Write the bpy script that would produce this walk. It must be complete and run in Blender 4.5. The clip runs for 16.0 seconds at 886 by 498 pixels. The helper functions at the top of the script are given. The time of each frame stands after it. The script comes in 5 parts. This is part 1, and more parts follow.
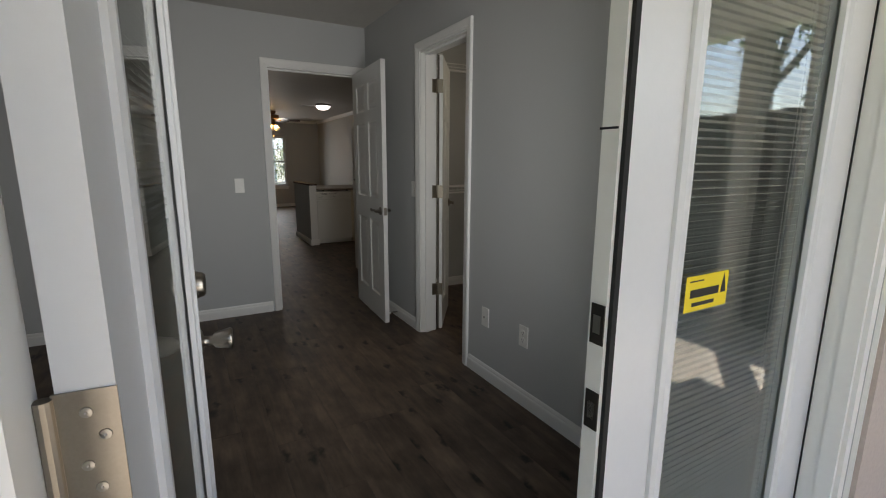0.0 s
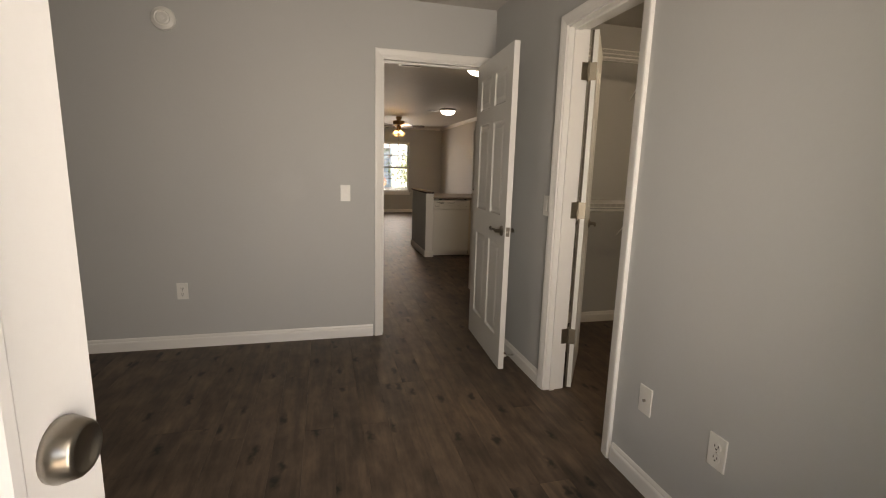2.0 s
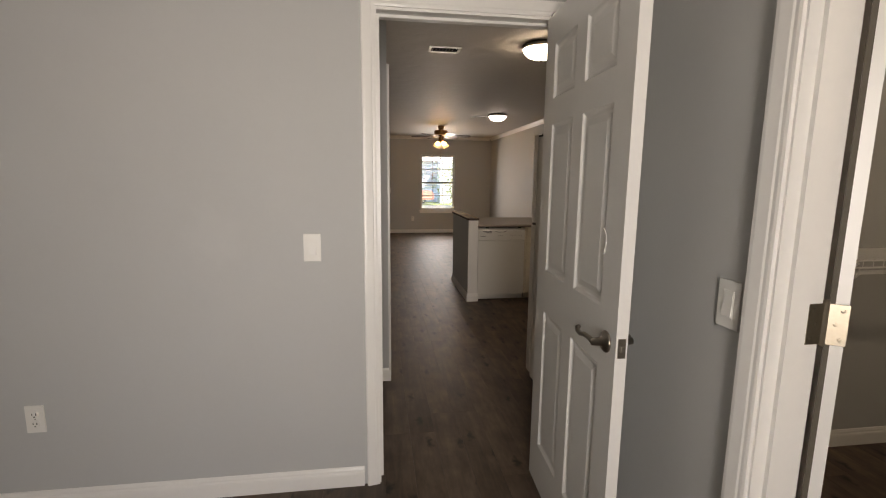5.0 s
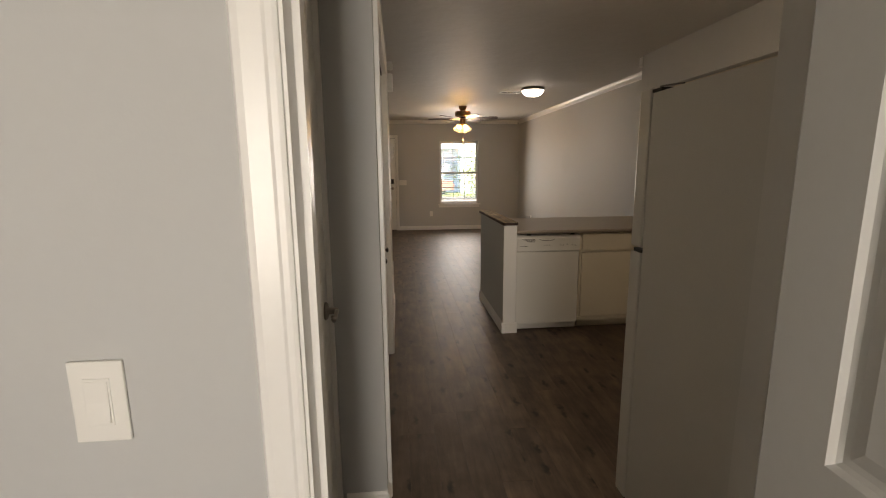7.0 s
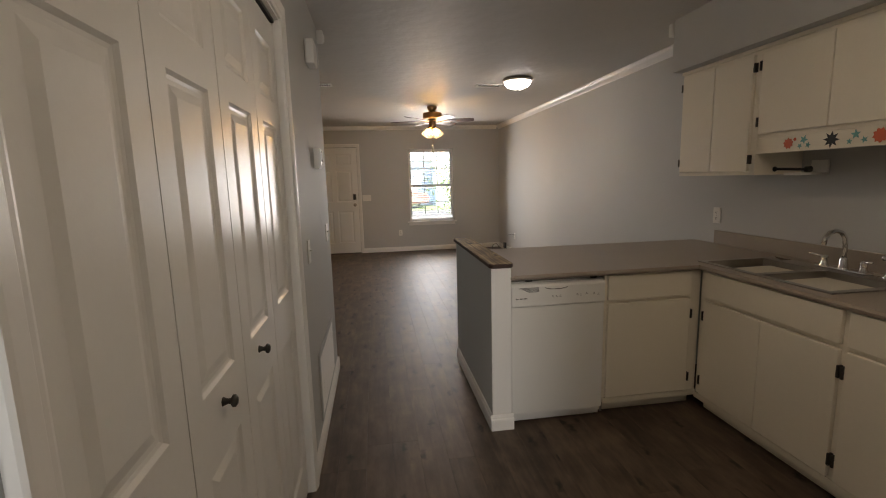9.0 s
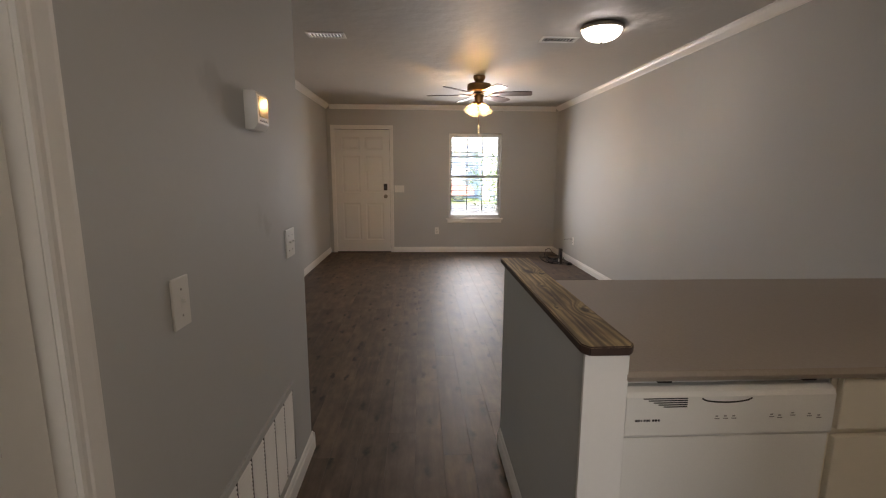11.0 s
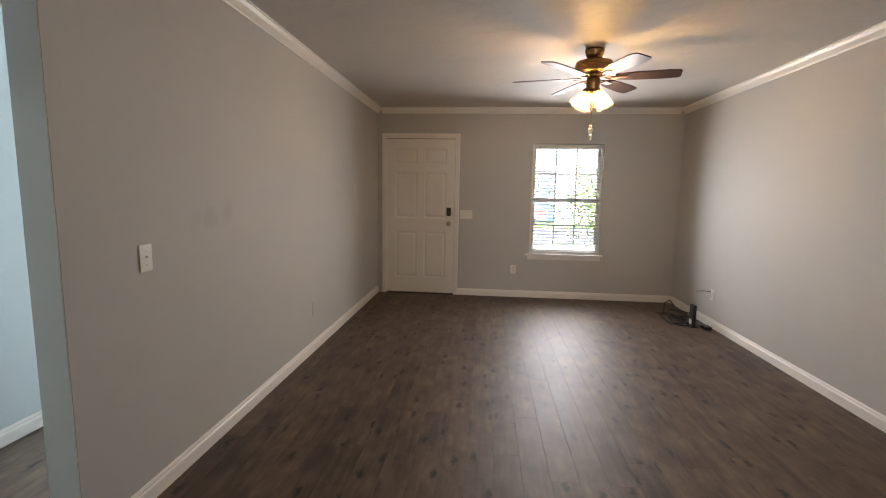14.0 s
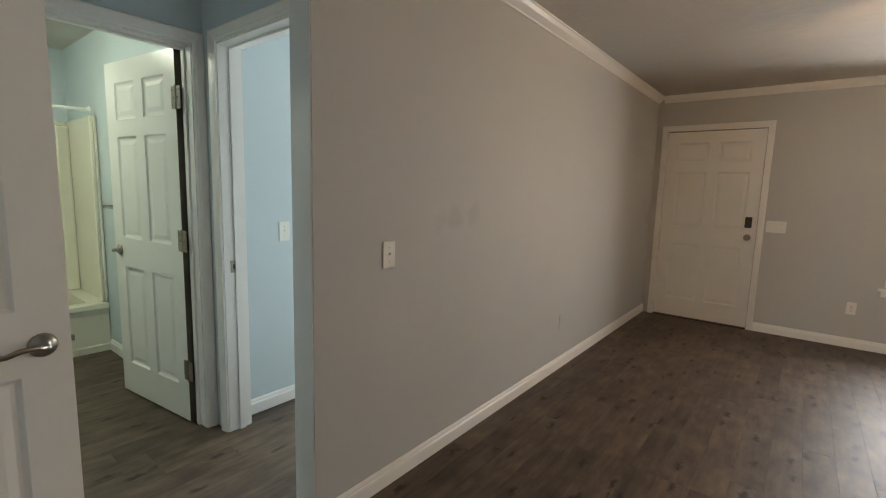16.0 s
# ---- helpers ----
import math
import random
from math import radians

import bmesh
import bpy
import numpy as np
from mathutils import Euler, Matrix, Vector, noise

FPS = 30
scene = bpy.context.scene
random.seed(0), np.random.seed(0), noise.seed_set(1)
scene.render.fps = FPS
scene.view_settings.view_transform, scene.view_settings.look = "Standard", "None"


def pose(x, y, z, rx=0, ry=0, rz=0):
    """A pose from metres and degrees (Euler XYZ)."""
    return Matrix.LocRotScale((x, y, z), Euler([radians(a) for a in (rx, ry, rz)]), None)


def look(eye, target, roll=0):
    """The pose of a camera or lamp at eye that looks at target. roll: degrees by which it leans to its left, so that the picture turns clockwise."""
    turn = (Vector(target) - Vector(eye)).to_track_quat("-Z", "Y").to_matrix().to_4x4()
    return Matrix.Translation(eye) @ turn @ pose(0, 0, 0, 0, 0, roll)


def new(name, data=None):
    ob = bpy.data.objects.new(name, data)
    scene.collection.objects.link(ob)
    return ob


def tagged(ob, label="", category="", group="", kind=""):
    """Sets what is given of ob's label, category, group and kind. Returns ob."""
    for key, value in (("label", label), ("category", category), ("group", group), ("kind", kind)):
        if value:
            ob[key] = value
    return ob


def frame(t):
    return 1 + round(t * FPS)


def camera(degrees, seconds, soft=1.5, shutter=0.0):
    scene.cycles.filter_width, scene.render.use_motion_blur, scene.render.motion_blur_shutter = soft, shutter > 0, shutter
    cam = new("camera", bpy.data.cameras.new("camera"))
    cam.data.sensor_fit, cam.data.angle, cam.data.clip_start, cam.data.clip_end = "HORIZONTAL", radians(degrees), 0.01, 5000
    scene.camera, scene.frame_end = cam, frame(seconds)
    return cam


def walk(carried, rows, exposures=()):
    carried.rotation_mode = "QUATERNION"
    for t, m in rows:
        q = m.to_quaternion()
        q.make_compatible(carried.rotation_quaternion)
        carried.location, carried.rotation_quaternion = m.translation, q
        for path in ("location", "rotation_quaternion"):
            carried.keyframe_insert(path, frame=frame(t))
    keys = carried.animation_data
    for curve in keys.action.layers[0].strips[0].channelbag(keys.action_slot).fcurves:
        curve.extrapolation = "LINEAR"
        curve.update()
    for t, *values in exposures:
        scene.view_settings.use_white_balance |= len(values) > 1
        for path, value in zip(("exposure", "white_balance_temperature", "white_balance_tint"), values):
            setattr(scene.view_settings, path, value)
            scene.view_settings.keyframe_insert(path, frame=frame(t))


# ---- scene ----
cam = camera(88.6, 16.0, soft=1.1)
PATH = [
    (0, (0.343, 0.153, 1.29), (1.312, 1.862, 0.915), 0.3),
    (0.5, (0.445, 0.32, 1.277), (1.191, 2.14, 0.916), 0.7),
    (1, (0.519, 0.532, 1.301), (1.171, 2.394, 0.972), 1.2),
    (1.5, (0.548, 0.66, 1.292), (1.13, 2.542, 0.946), 1.3),
    (2, (0.592, 0.831, 1.288), (1.092, 2.735, 0.94), 1.6),
    (2.5, (0.64, 1.06, 1.351), (1.07, 2.986, 1.026), 1.0),
    (3, (0.699, 1.226, 1.381), (1.122, 3.153, 1.051), 1.2),
    (3.5, (0.759, 1.464, 1.401), (1.25, 3.376, 1.083), 0.3),
    (4, (0.834, 1.729, 1.381), (1.312, 3.647, 1.076), -0.4),
    (4.5, (0.958, 1.995, 1.399), (1.313, 3.94, 1.092), 0.3),
    (5, (1.01, 2.29, 1.381), (1.29, 4.247, 1.077), 0.6),
    (7.3, (1.183, 3.795, 1.403), (1.371, 5.755, 1.049), -0.5),
    (7.5, (1.215, 3.928, 1.392), (1.436, 5.889, 1.065), -0.5),
    (8, (1.324, 4.276, 1.41), (1.579, 6.238, 1.116), -0.0),
    (8.5, (1.368, 4.607, 1.398), (1.686, 6.561, 1.111), -0.3),
    (8.7, (1.384, 4.736, 1.409), (1.695, 6.69, 1.115), -0.9),
    (10.8, (1.595, 6.115, 1.368), (1.729, 8.084, 1.042), -0.0),
    (11, (1.613, 6.234, 1.359), (1.71, 8.204, 1.026), 0.3),
    (11.5, (1.648, 6.545, 1.357), (1.643, 8.514, 1.006), 1.1),
    (12, (1.593, 6.874, 1.355), (1.572, 8.847, 1.029), 0.7),
    (12.5, (1.548, 7.159, 1.359), (1.508, 9.133, 1.039), 0.2),
    (13, (1.568, 7.458, 1.369), (1.423, 9.432, 1.078), 0.6),
    (13.5, (1.553, 7.715, 1.361), (1.35, 9.684, 1.075), 1.3),
    (14, (1.506, 7.991, 1.376), (1.324, 9.967, 1.124), 1.0),
    (14.5, (1.505, 8.177, 1.368), (1.196, 10.135, 1.103), 0.6),
    (15, (1.457, 8.341, 1.357), (0.871, 10.235, 1.094), 0.7),
    (15.5, (1.458, 8.403, 1.353), (0.534, 10.159, 1.096), 1.3),
    (16, (1.455, 8.398, 1.358), (0.227, 9.955, 1.098), 1.6),
]
EXPOSURES = [(0.0, 2.15, 7000, 13), (0.5, 2.55, 7400, 15), (1.0, 3.08, 8300, 18), (2.0, 3.1, 8900, 20), (2.5, 2.96, 9300, 21), (3.5, 3.1, 8700, 20), (4.5, 3.24, 8200, 20), (5.0, 3.36, 8100, 20), (7.5, 3.68, 8400, 17), (8.5, 3.85, 7600, 16), (11.0, 3.95, 7100, 18), (12.5, 3.85, 7000, 18), (14.0, 4.22, 7000, 17), (14.5, 4.1, 7000, 16), (15.0, 4.1, 7000, 15), (16.0, 4.22, 7150, 13)]
walk(cam, [(t, look(eye, target, roll)) for t, eye, target, roll in PATH], EXPOSURES)

# ---- world, sun, exposure ----
world = bpy.data.worlds.new("sky")
scene.world = world
world.use_nodes = True
SUN_EL, SUN_AZ = 58.0, 125.0
wn = world.node_tree
sky = wn.nodes.new("ShaderNodeTexSky")
sky.sky_type, sky.sun_disc = "NISHITA", False
sky.sun_elevation, sky.sun_rotation = radians(SUN_EL), radians(SUN_AZ)
wn.links.new(sky.outputs["Color"], wn.nodes["Background"].inputs["Color"])
wn.nodes["Background"].inputs["Strength"].default_value = 0.08
sun_data = bpy.data.lights.new("sun", "SUN")
sun_data.energy, sun_data.angle, sun_data.color = 2.9, radians(0.5), (1.0, 0.95, 0.88)
sun = new("sun", sun_data)
_az, _el = radians(SUN_AZ), radians(SUN_EL)
sun.matrix_world = look((0, 0, 20), (-math.sin(_az) * math.cos(_el), -math.cos(_az) * math.cos(_el), 20 - math.sin(_el)))
DOME_W, DOME2_W, FAN_W, CLOSET_W, BATH_W, ROOM_W = 2.2, 0.95, 24.0, 5.5, 5.0, 12.0


def daylight(name, eye, target, w, h, watts, colour, spread):
    """Area lamp added for sky light in the opening of a window or a glazed door."""
    d = bpy.data.lights.new(name, "AREA")
    d.shape, d.size, d.size_y, d.energy, d.color = "RECTANGLE", w, h, watts, colour
    d.spread = radians(spread)
    o = new(name, d)
    o.matrix_world = look(eye, target)


daylight("patio_daylight", (1.03, 0.73, 1.3), (0.66, 4.2, 1.42), 0.5, 1.45, 2.25, (0.90, 0.96, 1.0), 112)
daylight("front_daylight", (2.532, 13.975, 1.29), (2.532, 10.0, 1.1), 0.8, 1.35, 2.15, (0.92, 0.96, 1.0), 140)


# ---- materials ----
def material(name, base, rough=0.5, metal=0.0, grain=0.0, grain_scale=60.0, blotch=0.06, blotch_scale=1.5, bump=0.0, bump_scale=200.0, spec=0.5, coat=0.0, bump_dist=0.002):
    """Principled surface with a coarse and a fine variation of colour and a fine relief."""
    m = bpy.data.materials.new(name)
    m.use_nodes = True
    nt = m.node_tree
    p = nt.nodes["Principled BSDF"]
    p.inputs["Roughness"].default_value, p.inputs["Metallic"].default_value = rough, metal
    p.inputs["Specular IOR Level"].default_value = spec
    p.inputs["Coat Weight"].default_value = coat
    geo = nt.nodes.new("ShaderNodeNewGeometry")
    big = nt.nodes.new("ShaderNodeTexNoise")
    big.inputs["Scale"].default_value, big.inputs["Detail"].default_value = blotch_scale, 4.0
    fine = nt.nodes.new("ShaderNodeTexNoise")
    fine.inputs["Scale"].default_value, fine.inputs["Detail"].default_value = grain_scale, 3.0
    nt.links.new(geo.outputs["Position"], big.inputs["Vector"])
    nt.links.new(geo.outputs["Position"], fine.inputs["Vector"])
    mr = nt.nodes.new("ShaderNodeMapRange")
    mr.inputs["To Min"].default_value, mr.inputs["To Max"].default_value = 1 - blotch, 1 + blotch
    nt.links.new(big.outputs["Fac"], mr.inputs["Value"])
    mf = nt.nodes.new("ShaderNodeMapRange")
    mf.inputs["To Min"].default_value, mf.inputs["To Max"].default_value = 1 - grain, 1 + grain
    nt.links.new(fine.outputs["Fac"], mf.inputs["Value"])
    mul = nt.nodes.new("ShaderNodeMath")
    mul.operation = "MULTIPLY"
    nt.links.new(mr.outputs["Result"], mul.inputs[0])
    nt.links.new(mf.outputs["Result"], mul.inputs[1])
    vm = nt.nodes.new("ShaderNodeVectorMath")
    vm.operation = "SCALE"
    vm.inputs[0].default_value = base
    nt.links.new(mul.outputs[0], vm.inputs["Scale"])
    nt.links.new(vm.outputs[0], p.inputs["Base Color"])
    rr = nt.nodes.new("ShaderNodeMapRange")
    rr.inputs["To Min"].default_value, rr.inputs["To Max"].default_value = max(0.02, rough * 0.88), min(1.0, rough * 1.12)
    nt.links.new(big.outputs["Fac"], rr.inputs["Value"])
    nt.links.new(rr.outputs["Result"], p.inputs["Roughness"])
    if bump:
        bn = nt.nodes.new("ShaderNodeTexNoise")
        bn.inputs["Scale"].default_value, bn.inputs["Detail"].default_value = bump_scale, 3.0
        nt.links.new(geo.outputs["Position"], bn.inputs["Vector"])
        b = nt.nodes.new("ShaderNodeBump")
        b.inputs["Strength"].default_value, b.inputs["Distance"].default_value = bump, bump_dist
        nt.links.new(bn.outputs["Fac"], b.inputs["Height"])
        nt.links.new(b.outputs["Normal"], p.inputs["Normal"])
    return m


def glass(name, tint=(1, 1, 1), rough=0.0):
    m = bpy.data.materials.new(name)
    m.use_nodes = True
    p = m.node_tree.nodes["Principled BSDF"]
    p.inputs["Base Color"].default_value = (*tint, 1)
    p.inputs["Transmission Weight"].default_value, p.inputs["Roughness"].default_value, p.inputs["IOR"].default_value = 1.0, rough, 1.45
    return m


def glow(name, colour, strength, base=(0.8, 0.8, 0.8)):
    m = bpy.data.materials.new(name)
    m.use_nodes = True
    p = m.node_tree.nodes["Principled BSDF"]
    p.inputs["Base Color"].default_value = (*base, 1)
    p.inputs["Emission Color"].default_value, p.inputs["Emission Strength"].default_value = (*colour, 1), strength
    p.inputs["Roughness"].default_value = 0.3
    return m


def plank_material(name, dark, light, rough=0.42, gx=34.0, gy=1.6, per_piece=0.5, knots=True, bump=0.25, spec=0.5, lo=0.34, hi=0.76, mottle=0.0, knot=(8.5, 3.2, 0.05, 0.19)):
    """Wood boards along y: streaked grain, dark knots, a tone of its own for each board."""
    m = bpy.data.materials.new(name)
    m.use_nodes = True
    nt = m.node_tree
    L, N = nt.links, nt.nodes
    p = N["Principled BSDF"]
    geo, info = N.new("ShaderNodeNewGeometry"), N.new("ShaderNodeObjectInfo")
    add = N.new("ShaderNodeMath")
    L.new(info.outputs["Random"], add.inputs[0])
    L.new(geo.outputs["Random Per Island"], add.inputs[1])
    fr = N.new("ShaderNodeMath")
    fr.operation = "FRACT"
    L.new(add.outputs[0], fr.inputs[0])
    off = N.new("ShaderNodeVectorMath")
    off.operation = "SCALE"
    off.inputs[0].default_value = (3.0, 37.0, 11.0)
    L.new(fr.outputs[0], off.inputs["Scale"])
    pos = N.new("ShaderNodeVectorMath")
    L.new(geo.outputs["Position"], pos.inputs[0])
    L.new(off.outputs[0], pos.inputs[1])
    st = N.new("ShaderNodeVectorMath")
    st.operation = "MULTIPLY"
    st.inputs[1].default_value = (gx, gy, gx)
    L.new(pos.outputs[0], st.inputs[0])
    g = N.new("ShaderNodeTexNoise")
    g.inputs["Scale"].default_value, g.inputs["Detail"].default_value, g.inputs["Distortion"].default_value = 1.0, 6.0, 0.6
    L.new(st.outputs[0], g.inputs["Vector"])
    w = N.new("ShaderNodeTexNoise")
    w.inputs["Scale"].default_value, w.inputs["Detail"].default_value = 5.0, 3.0
    L.new(pos.outputs[0], w.inputs["Vector"])
    mixf = N.new("ShaderNodeMath")
    mixf.operation = "MULTIPLY_ADD"
    mixf.inputs[1].default_value, mixf.inputs[2].default_value = 0.5, 0.0
    L.new(g.outputs["Fac"], mixf.inputs[0])
    m2 = N.new("ShaderNodeMath")
    m2.operation = "MULTIPLY_ADD"
    m2.inputs[1].default_value = 0.5
    L.new(w.outputs["Fac"], m2.inputs[0])
    L.new(mixf.outputs[0], m2.inputs[2])
    m3 = N.new("ShaderNodeMath")
    m3.operation = "MULTIPLY_ADD"
    m3.inputs[1].default_value = per_piece * 0.36
    L.new(fr.outputs[0], m3.inputs[0])
    L.new(m2.outputs[0], m3.inputs[2])
    ramp = N.new("ShaderNodeValToRGB")
    ramp.color_ramp.elements[0].position, ramp.color_ramp.elements[0].color = lo, (*dark, 1)
    ramp.color_ramp.elements[1].position, ramp.color_ramp.elements[1].color = hi, (*light, 1)
    L.new(m3.outputs[0], ramp.inputs["Fac"])
    col = ramp.outputs["Color"]
    p.inputs["Specular IOR Level"].default_value = spec
    if mottle:
        mst = N.new("ShaderNodeVectorMath")
        mst.operation = "MULTIPLY"
        mst.inputs[1].default_value = (17.0, 5.0, 1.0)
        L.new(pos.outputs[0], mst.inputs[0])
        mo = N.new("ShaderNodeTexNoise")
        mo.inputs["Scale"].default_value, mo.inputs["Detail"].default_value, mo.inputs["Roughness"].default_value = 1.0, 5.0, 0.65
        L.new(mst.outputs[0], mo.inputs["Vector"])
        mm = N.new("ShaderNodeMapRange")
        mm.inputs["From Min"].default_value, mm.inputs["From Max"].default_value = 0.3, 0.7
        mm.inputs["To Min"].default_value, mm.inputs["To Max"].default_value = 1 - mottle, 1 + mottle
        L.new(mo.outputs["Fac"], mm.inputs["Value"])
        ms = N.new("ShaderNodeVectorMath")
        ms.operation = "SCALE"
        L.new(col, ms.inputs[0])
        L.new(mm.outputs["Result"], ms.inputs["Scale"])
        col = ms.outputs[0]
    if knots:
        kst = N.new("ShaderNodeVectorMath")
        kst.operation = "MULTIPLY"
        kst.inputs[1].default_value = (knot[0], knot[1], 1.0)
        kw = N.new("ShaderNodeVectorMath")
        kw.operation = "MULTIPLY_ADD"
        kw.inputs[1].default_value = (0.05, 0.09, 0.0)
        kwn = N.new("ShaderNodeTexNoise")
        kwn.inputs["Scale"].default_value = 26.0
        L.new(pos.outputs[0], kwn.inputs["Vector"])
        L.new(kwn.outputs["Color"], kw.inputs[0])
        L.new(pos.outputs[0], kw.inputs[2])
        L.new(kw.outputs[0], kst.inputs[0])
        v = N.new("ShaderNodeTexVoronoi")
        v.voronoi_dimensions = "2D"
        v.inputs["Scale"].default_value = 1.0
        L.new(kst.outputs[0], v.inputs["Vector"])
        kr = N.new("ShaderNodeMapRange")
        kr.inputs["From Min"].default_value, kr.inputs["From Max"].default_value = knot[2], knot[3]
        kr.inputs["To Min"].default_value, kr.inputs["To Max"].default_value = 0.10, 1.0
        L.new(v.outputs["Distance"], kr.inputs["Value"])
        kc = N.new("ShaderNodeSeparateColor")
        L.new(v.outputs["Color"], kc.inputs["Color"])
        few = N.new("ShaderNodeMath")
        few.operation = "LESS_THAN"
        few.inputs[1].default_value = 0.5
        L.new(kc.outputs["Red"], few.inputs[0])
        kn = N.new("ShaderNodeMath")
        kn.operation = "MAXIMUM"
        L.new(few.outputs[0], kn.inputs[0])
        L.new(kr.outputs["Result"], kn.inputs[1])
        ks = N.new("ShaderNodeVectorMath")
        ks.operation = "SCALE"
        L.new(col, ks.inputs[0])
        L.new(kn.outputs[0], ks.inputs["Scale"])
        col = ks.outputs[0]
    L.new(col, p.inputs["Base Color"])
    rr = N.new("ShaderNodeMapRange")
    rr.inputs["To Min"].default_value, rr.inputs["To Max"].default_value = rough * 0.85, rough * 1.25
    L.new(g.outputs["Fac"], rr.inputs["Value"])
    L.new(rr.outputs["Result"], p.inputs["Roughness"])
    b = N.new("ShaderNodeBump")
    b.inputs["Strength"].default_value, b.inputs["Distance"].default_value = bump, 0.001
    L.new(g.outputs["Fac"], b.inputs["Height"])
    L.new(b.outputs["Normal"], p.inputs["Normal"])
    return m


WALL = material("grey_wall_paint", (0.508, 0.515, 0.508), 0.66, spec=0.35, grain=0.015, blotch=0.035, blotch_scale=2.2, bump=0.12, bump_scale=120)


def smudges(m, spots):
    """Faint rubbed marks on a painted wall: (centre, radius, strength)."""
    nt = m.node_tree
    p = nt.nodes["Principled BSDF"]
    geo = nt.nodes.new("ShaderNodeNewGeometry")
    wob = nt.nodes.new("ShaderNodeTexNoise")
    wob.inputs["Scale"].default_value, wob.inputs["Detail"].default_value = 9.0, 4.0
    nt.links.new(geo.outputs["Position"], wob.inputs["Vector"])
    add = nt.nodes.new("ShaderNodeVectorMath")
    add.operation = "MULTIPLY_ADD"
    add.inputs[1].default_value = (0.16, 0.16, 0.16)
    nt.links.new(wob.outputs["Color"], add.inputs[0])
    nt.links.new(geo.outputs["Position"], add.inputs[2])
    src = p.inputs["Base Color"].links[0].from_socket
    for c, r, s in spots:
        d = nt.nodes.new("ShaderNodeVectorMath")
        d.operation = "DISTANCE"
        d.inputs[1].default_value = tuple(v + 0.08 for v in c)
        nt.links.new(add.outputs[0], d.inputs[0])
        mr = nt.nodes.new("ShaderNodeMapRange")
        mr.interpolation_type = "SMOOTHSTEP"
        mr.inputs["From Min"].default_value, mr.inputs["From Max"].default_value = r * 0.3, r
        mr.inputs["To Min"].default_value, mr.inputs["To Max"].default_value = 1 - s, 1.0
        nt.links.new(d.outputs["Value"], mr.inputs["Value"])
        sc = nt.nodes.new("ShaderNodeVectorMath")
        sc.operation = "SCALE"
        nt.links.new(src, sc.inputs[0])
        nt.links.new(mr.outputs["Result"], sc.inputs["Scale"])
        src = sc.outputs[0]
    nt.links.new(src, p.inputs["Base Color"])


smudges(WALL, [((0.07, 10.25, 1.22), 0.10, 0.10), ((0.07, 10.42, 1.24), 0.09, 0.09), ((0.07, 10.12, 1.2), 0.07, 0.07),
               ((1.07, 7.50, 1.58), 0.08, 0.14), ((1.07, 7.86, 1.17), 0.05, 0.12), ((1.07, 7.78, 1.2), 0.05, 0.08), ((0.35, 4.21, 1.15), 0.16, -0.04), ((3.9, 11.0, 1.5), 0.3, 0.03)])
BLUE = material("pale_blue_wall_paint", (0.55, 0.64, 0.67), 0.45, grain=0.015, blotch=0.03, bump=0.12, bump_scale=120)
CEIL = material("textured_ceiling", (0.58, 0.555, 0.52), 0.6, grain=0.05, grain_scale=25, blotch=0.06, blotch_scale=3.0, bump=1.0, bump_scale=7, bump_dist=0.007)
TRIM = material("white_trim_paint", (0.83, 0.82, 0.79), 0.32, grain=0.02, blotch=0.03, bump=0.05, bump_scale=90)
DOORW = material("white_door_paint", (0.80, 0.795, 0.765), 0.3, grain=0.02, blotch=0.03, bump=0.06, bump_scale=150)
PATIOW = material("fibreglass_door_white", (0.70, 0.705, 0.71), 0.35, grain=0.02, blotch=0.03, bump=0.06, bump_scale=150)
# blue lightened in the colour, for light the wall end lacks
LITBLUE = material("lightened_blue", (0.76, 0.80, 0.81), 0.4, blotch=0.03, bump=0.1)
CABW = material("warm_white_cabinet_paint", (0.79, 0.735, 0.62), 0.38, grain=0.02, blotch=0.03, bump=0.05)
APPL = material("white_enamel", (0.78, 0.775, 0.74), 0.32, grain=0.035, grain_scale=180, blotch=0.03, bump=0.08, bump_scale=350)
PLAST = material("white_plastic", (0.79, 0.78, 0.74), 0.35, blotch=0.02)
NICKEL = material("brushed_nickel", (0.33, 0.30, 0.26), 0.3, 1.0, grain=0.08, grain_scale=300)
HINGEM = material("aged_hinge_metal", (0.34, 0.30, 0.24), 0.36, 1.0, grain=0.1, grain_scale=120)
DARKMET = material("dark_bronze_metal", (0.05, 0.045, 0.04), 0.4, 0.7, blotch=0.1)
CHROME = material("chrome", (0.75, 0.75, 0.75), 0.1, 1.0)
STEEL = material("stainless_steel", (0.40, 0.38, 0.35), 0.28, 1.0, grain=0.1, grain_scale=200)
BRASS = material("antique_brass", (0.33, 0.19, 0.08), 0.3, 1.0, grain=0.06)
BLADEW = material("walnut_blade", (0.055, 0.026, 0.018), 0.42, grain=0.25, grain_scale=40, coat=0.12)
BLACK = material("black_plastic", (0.015, 0.015, 0.016), 0.4)
RUBBER = material("black_weatherstrip", (0.01, 0.01, 0.01), 0.8)
COUNTER = material("grey_brown_laminate", (0.33, 0.28, 0.23), 0.35, grain=0.12, grain_scale=140, blotch=0.05, bump=0.05)
CREAM = material("cream_acrylic", (0.80, 0.78, 0.66), 0.22, blotch=0.03)
WIRE = material("white_wire_coating", (0.86, 0.86, 0.84), 0.35)
LEDGER = material("bare_pine", (0.55, 0.42, 0.26), 0.6, grain=0.2, grain_scale=40)
WGLASS = glass("window_glass", (0.93, 0.95, 0.95))
GLASS = glass("clear_glass", (0.93, 0.97, 0.95))
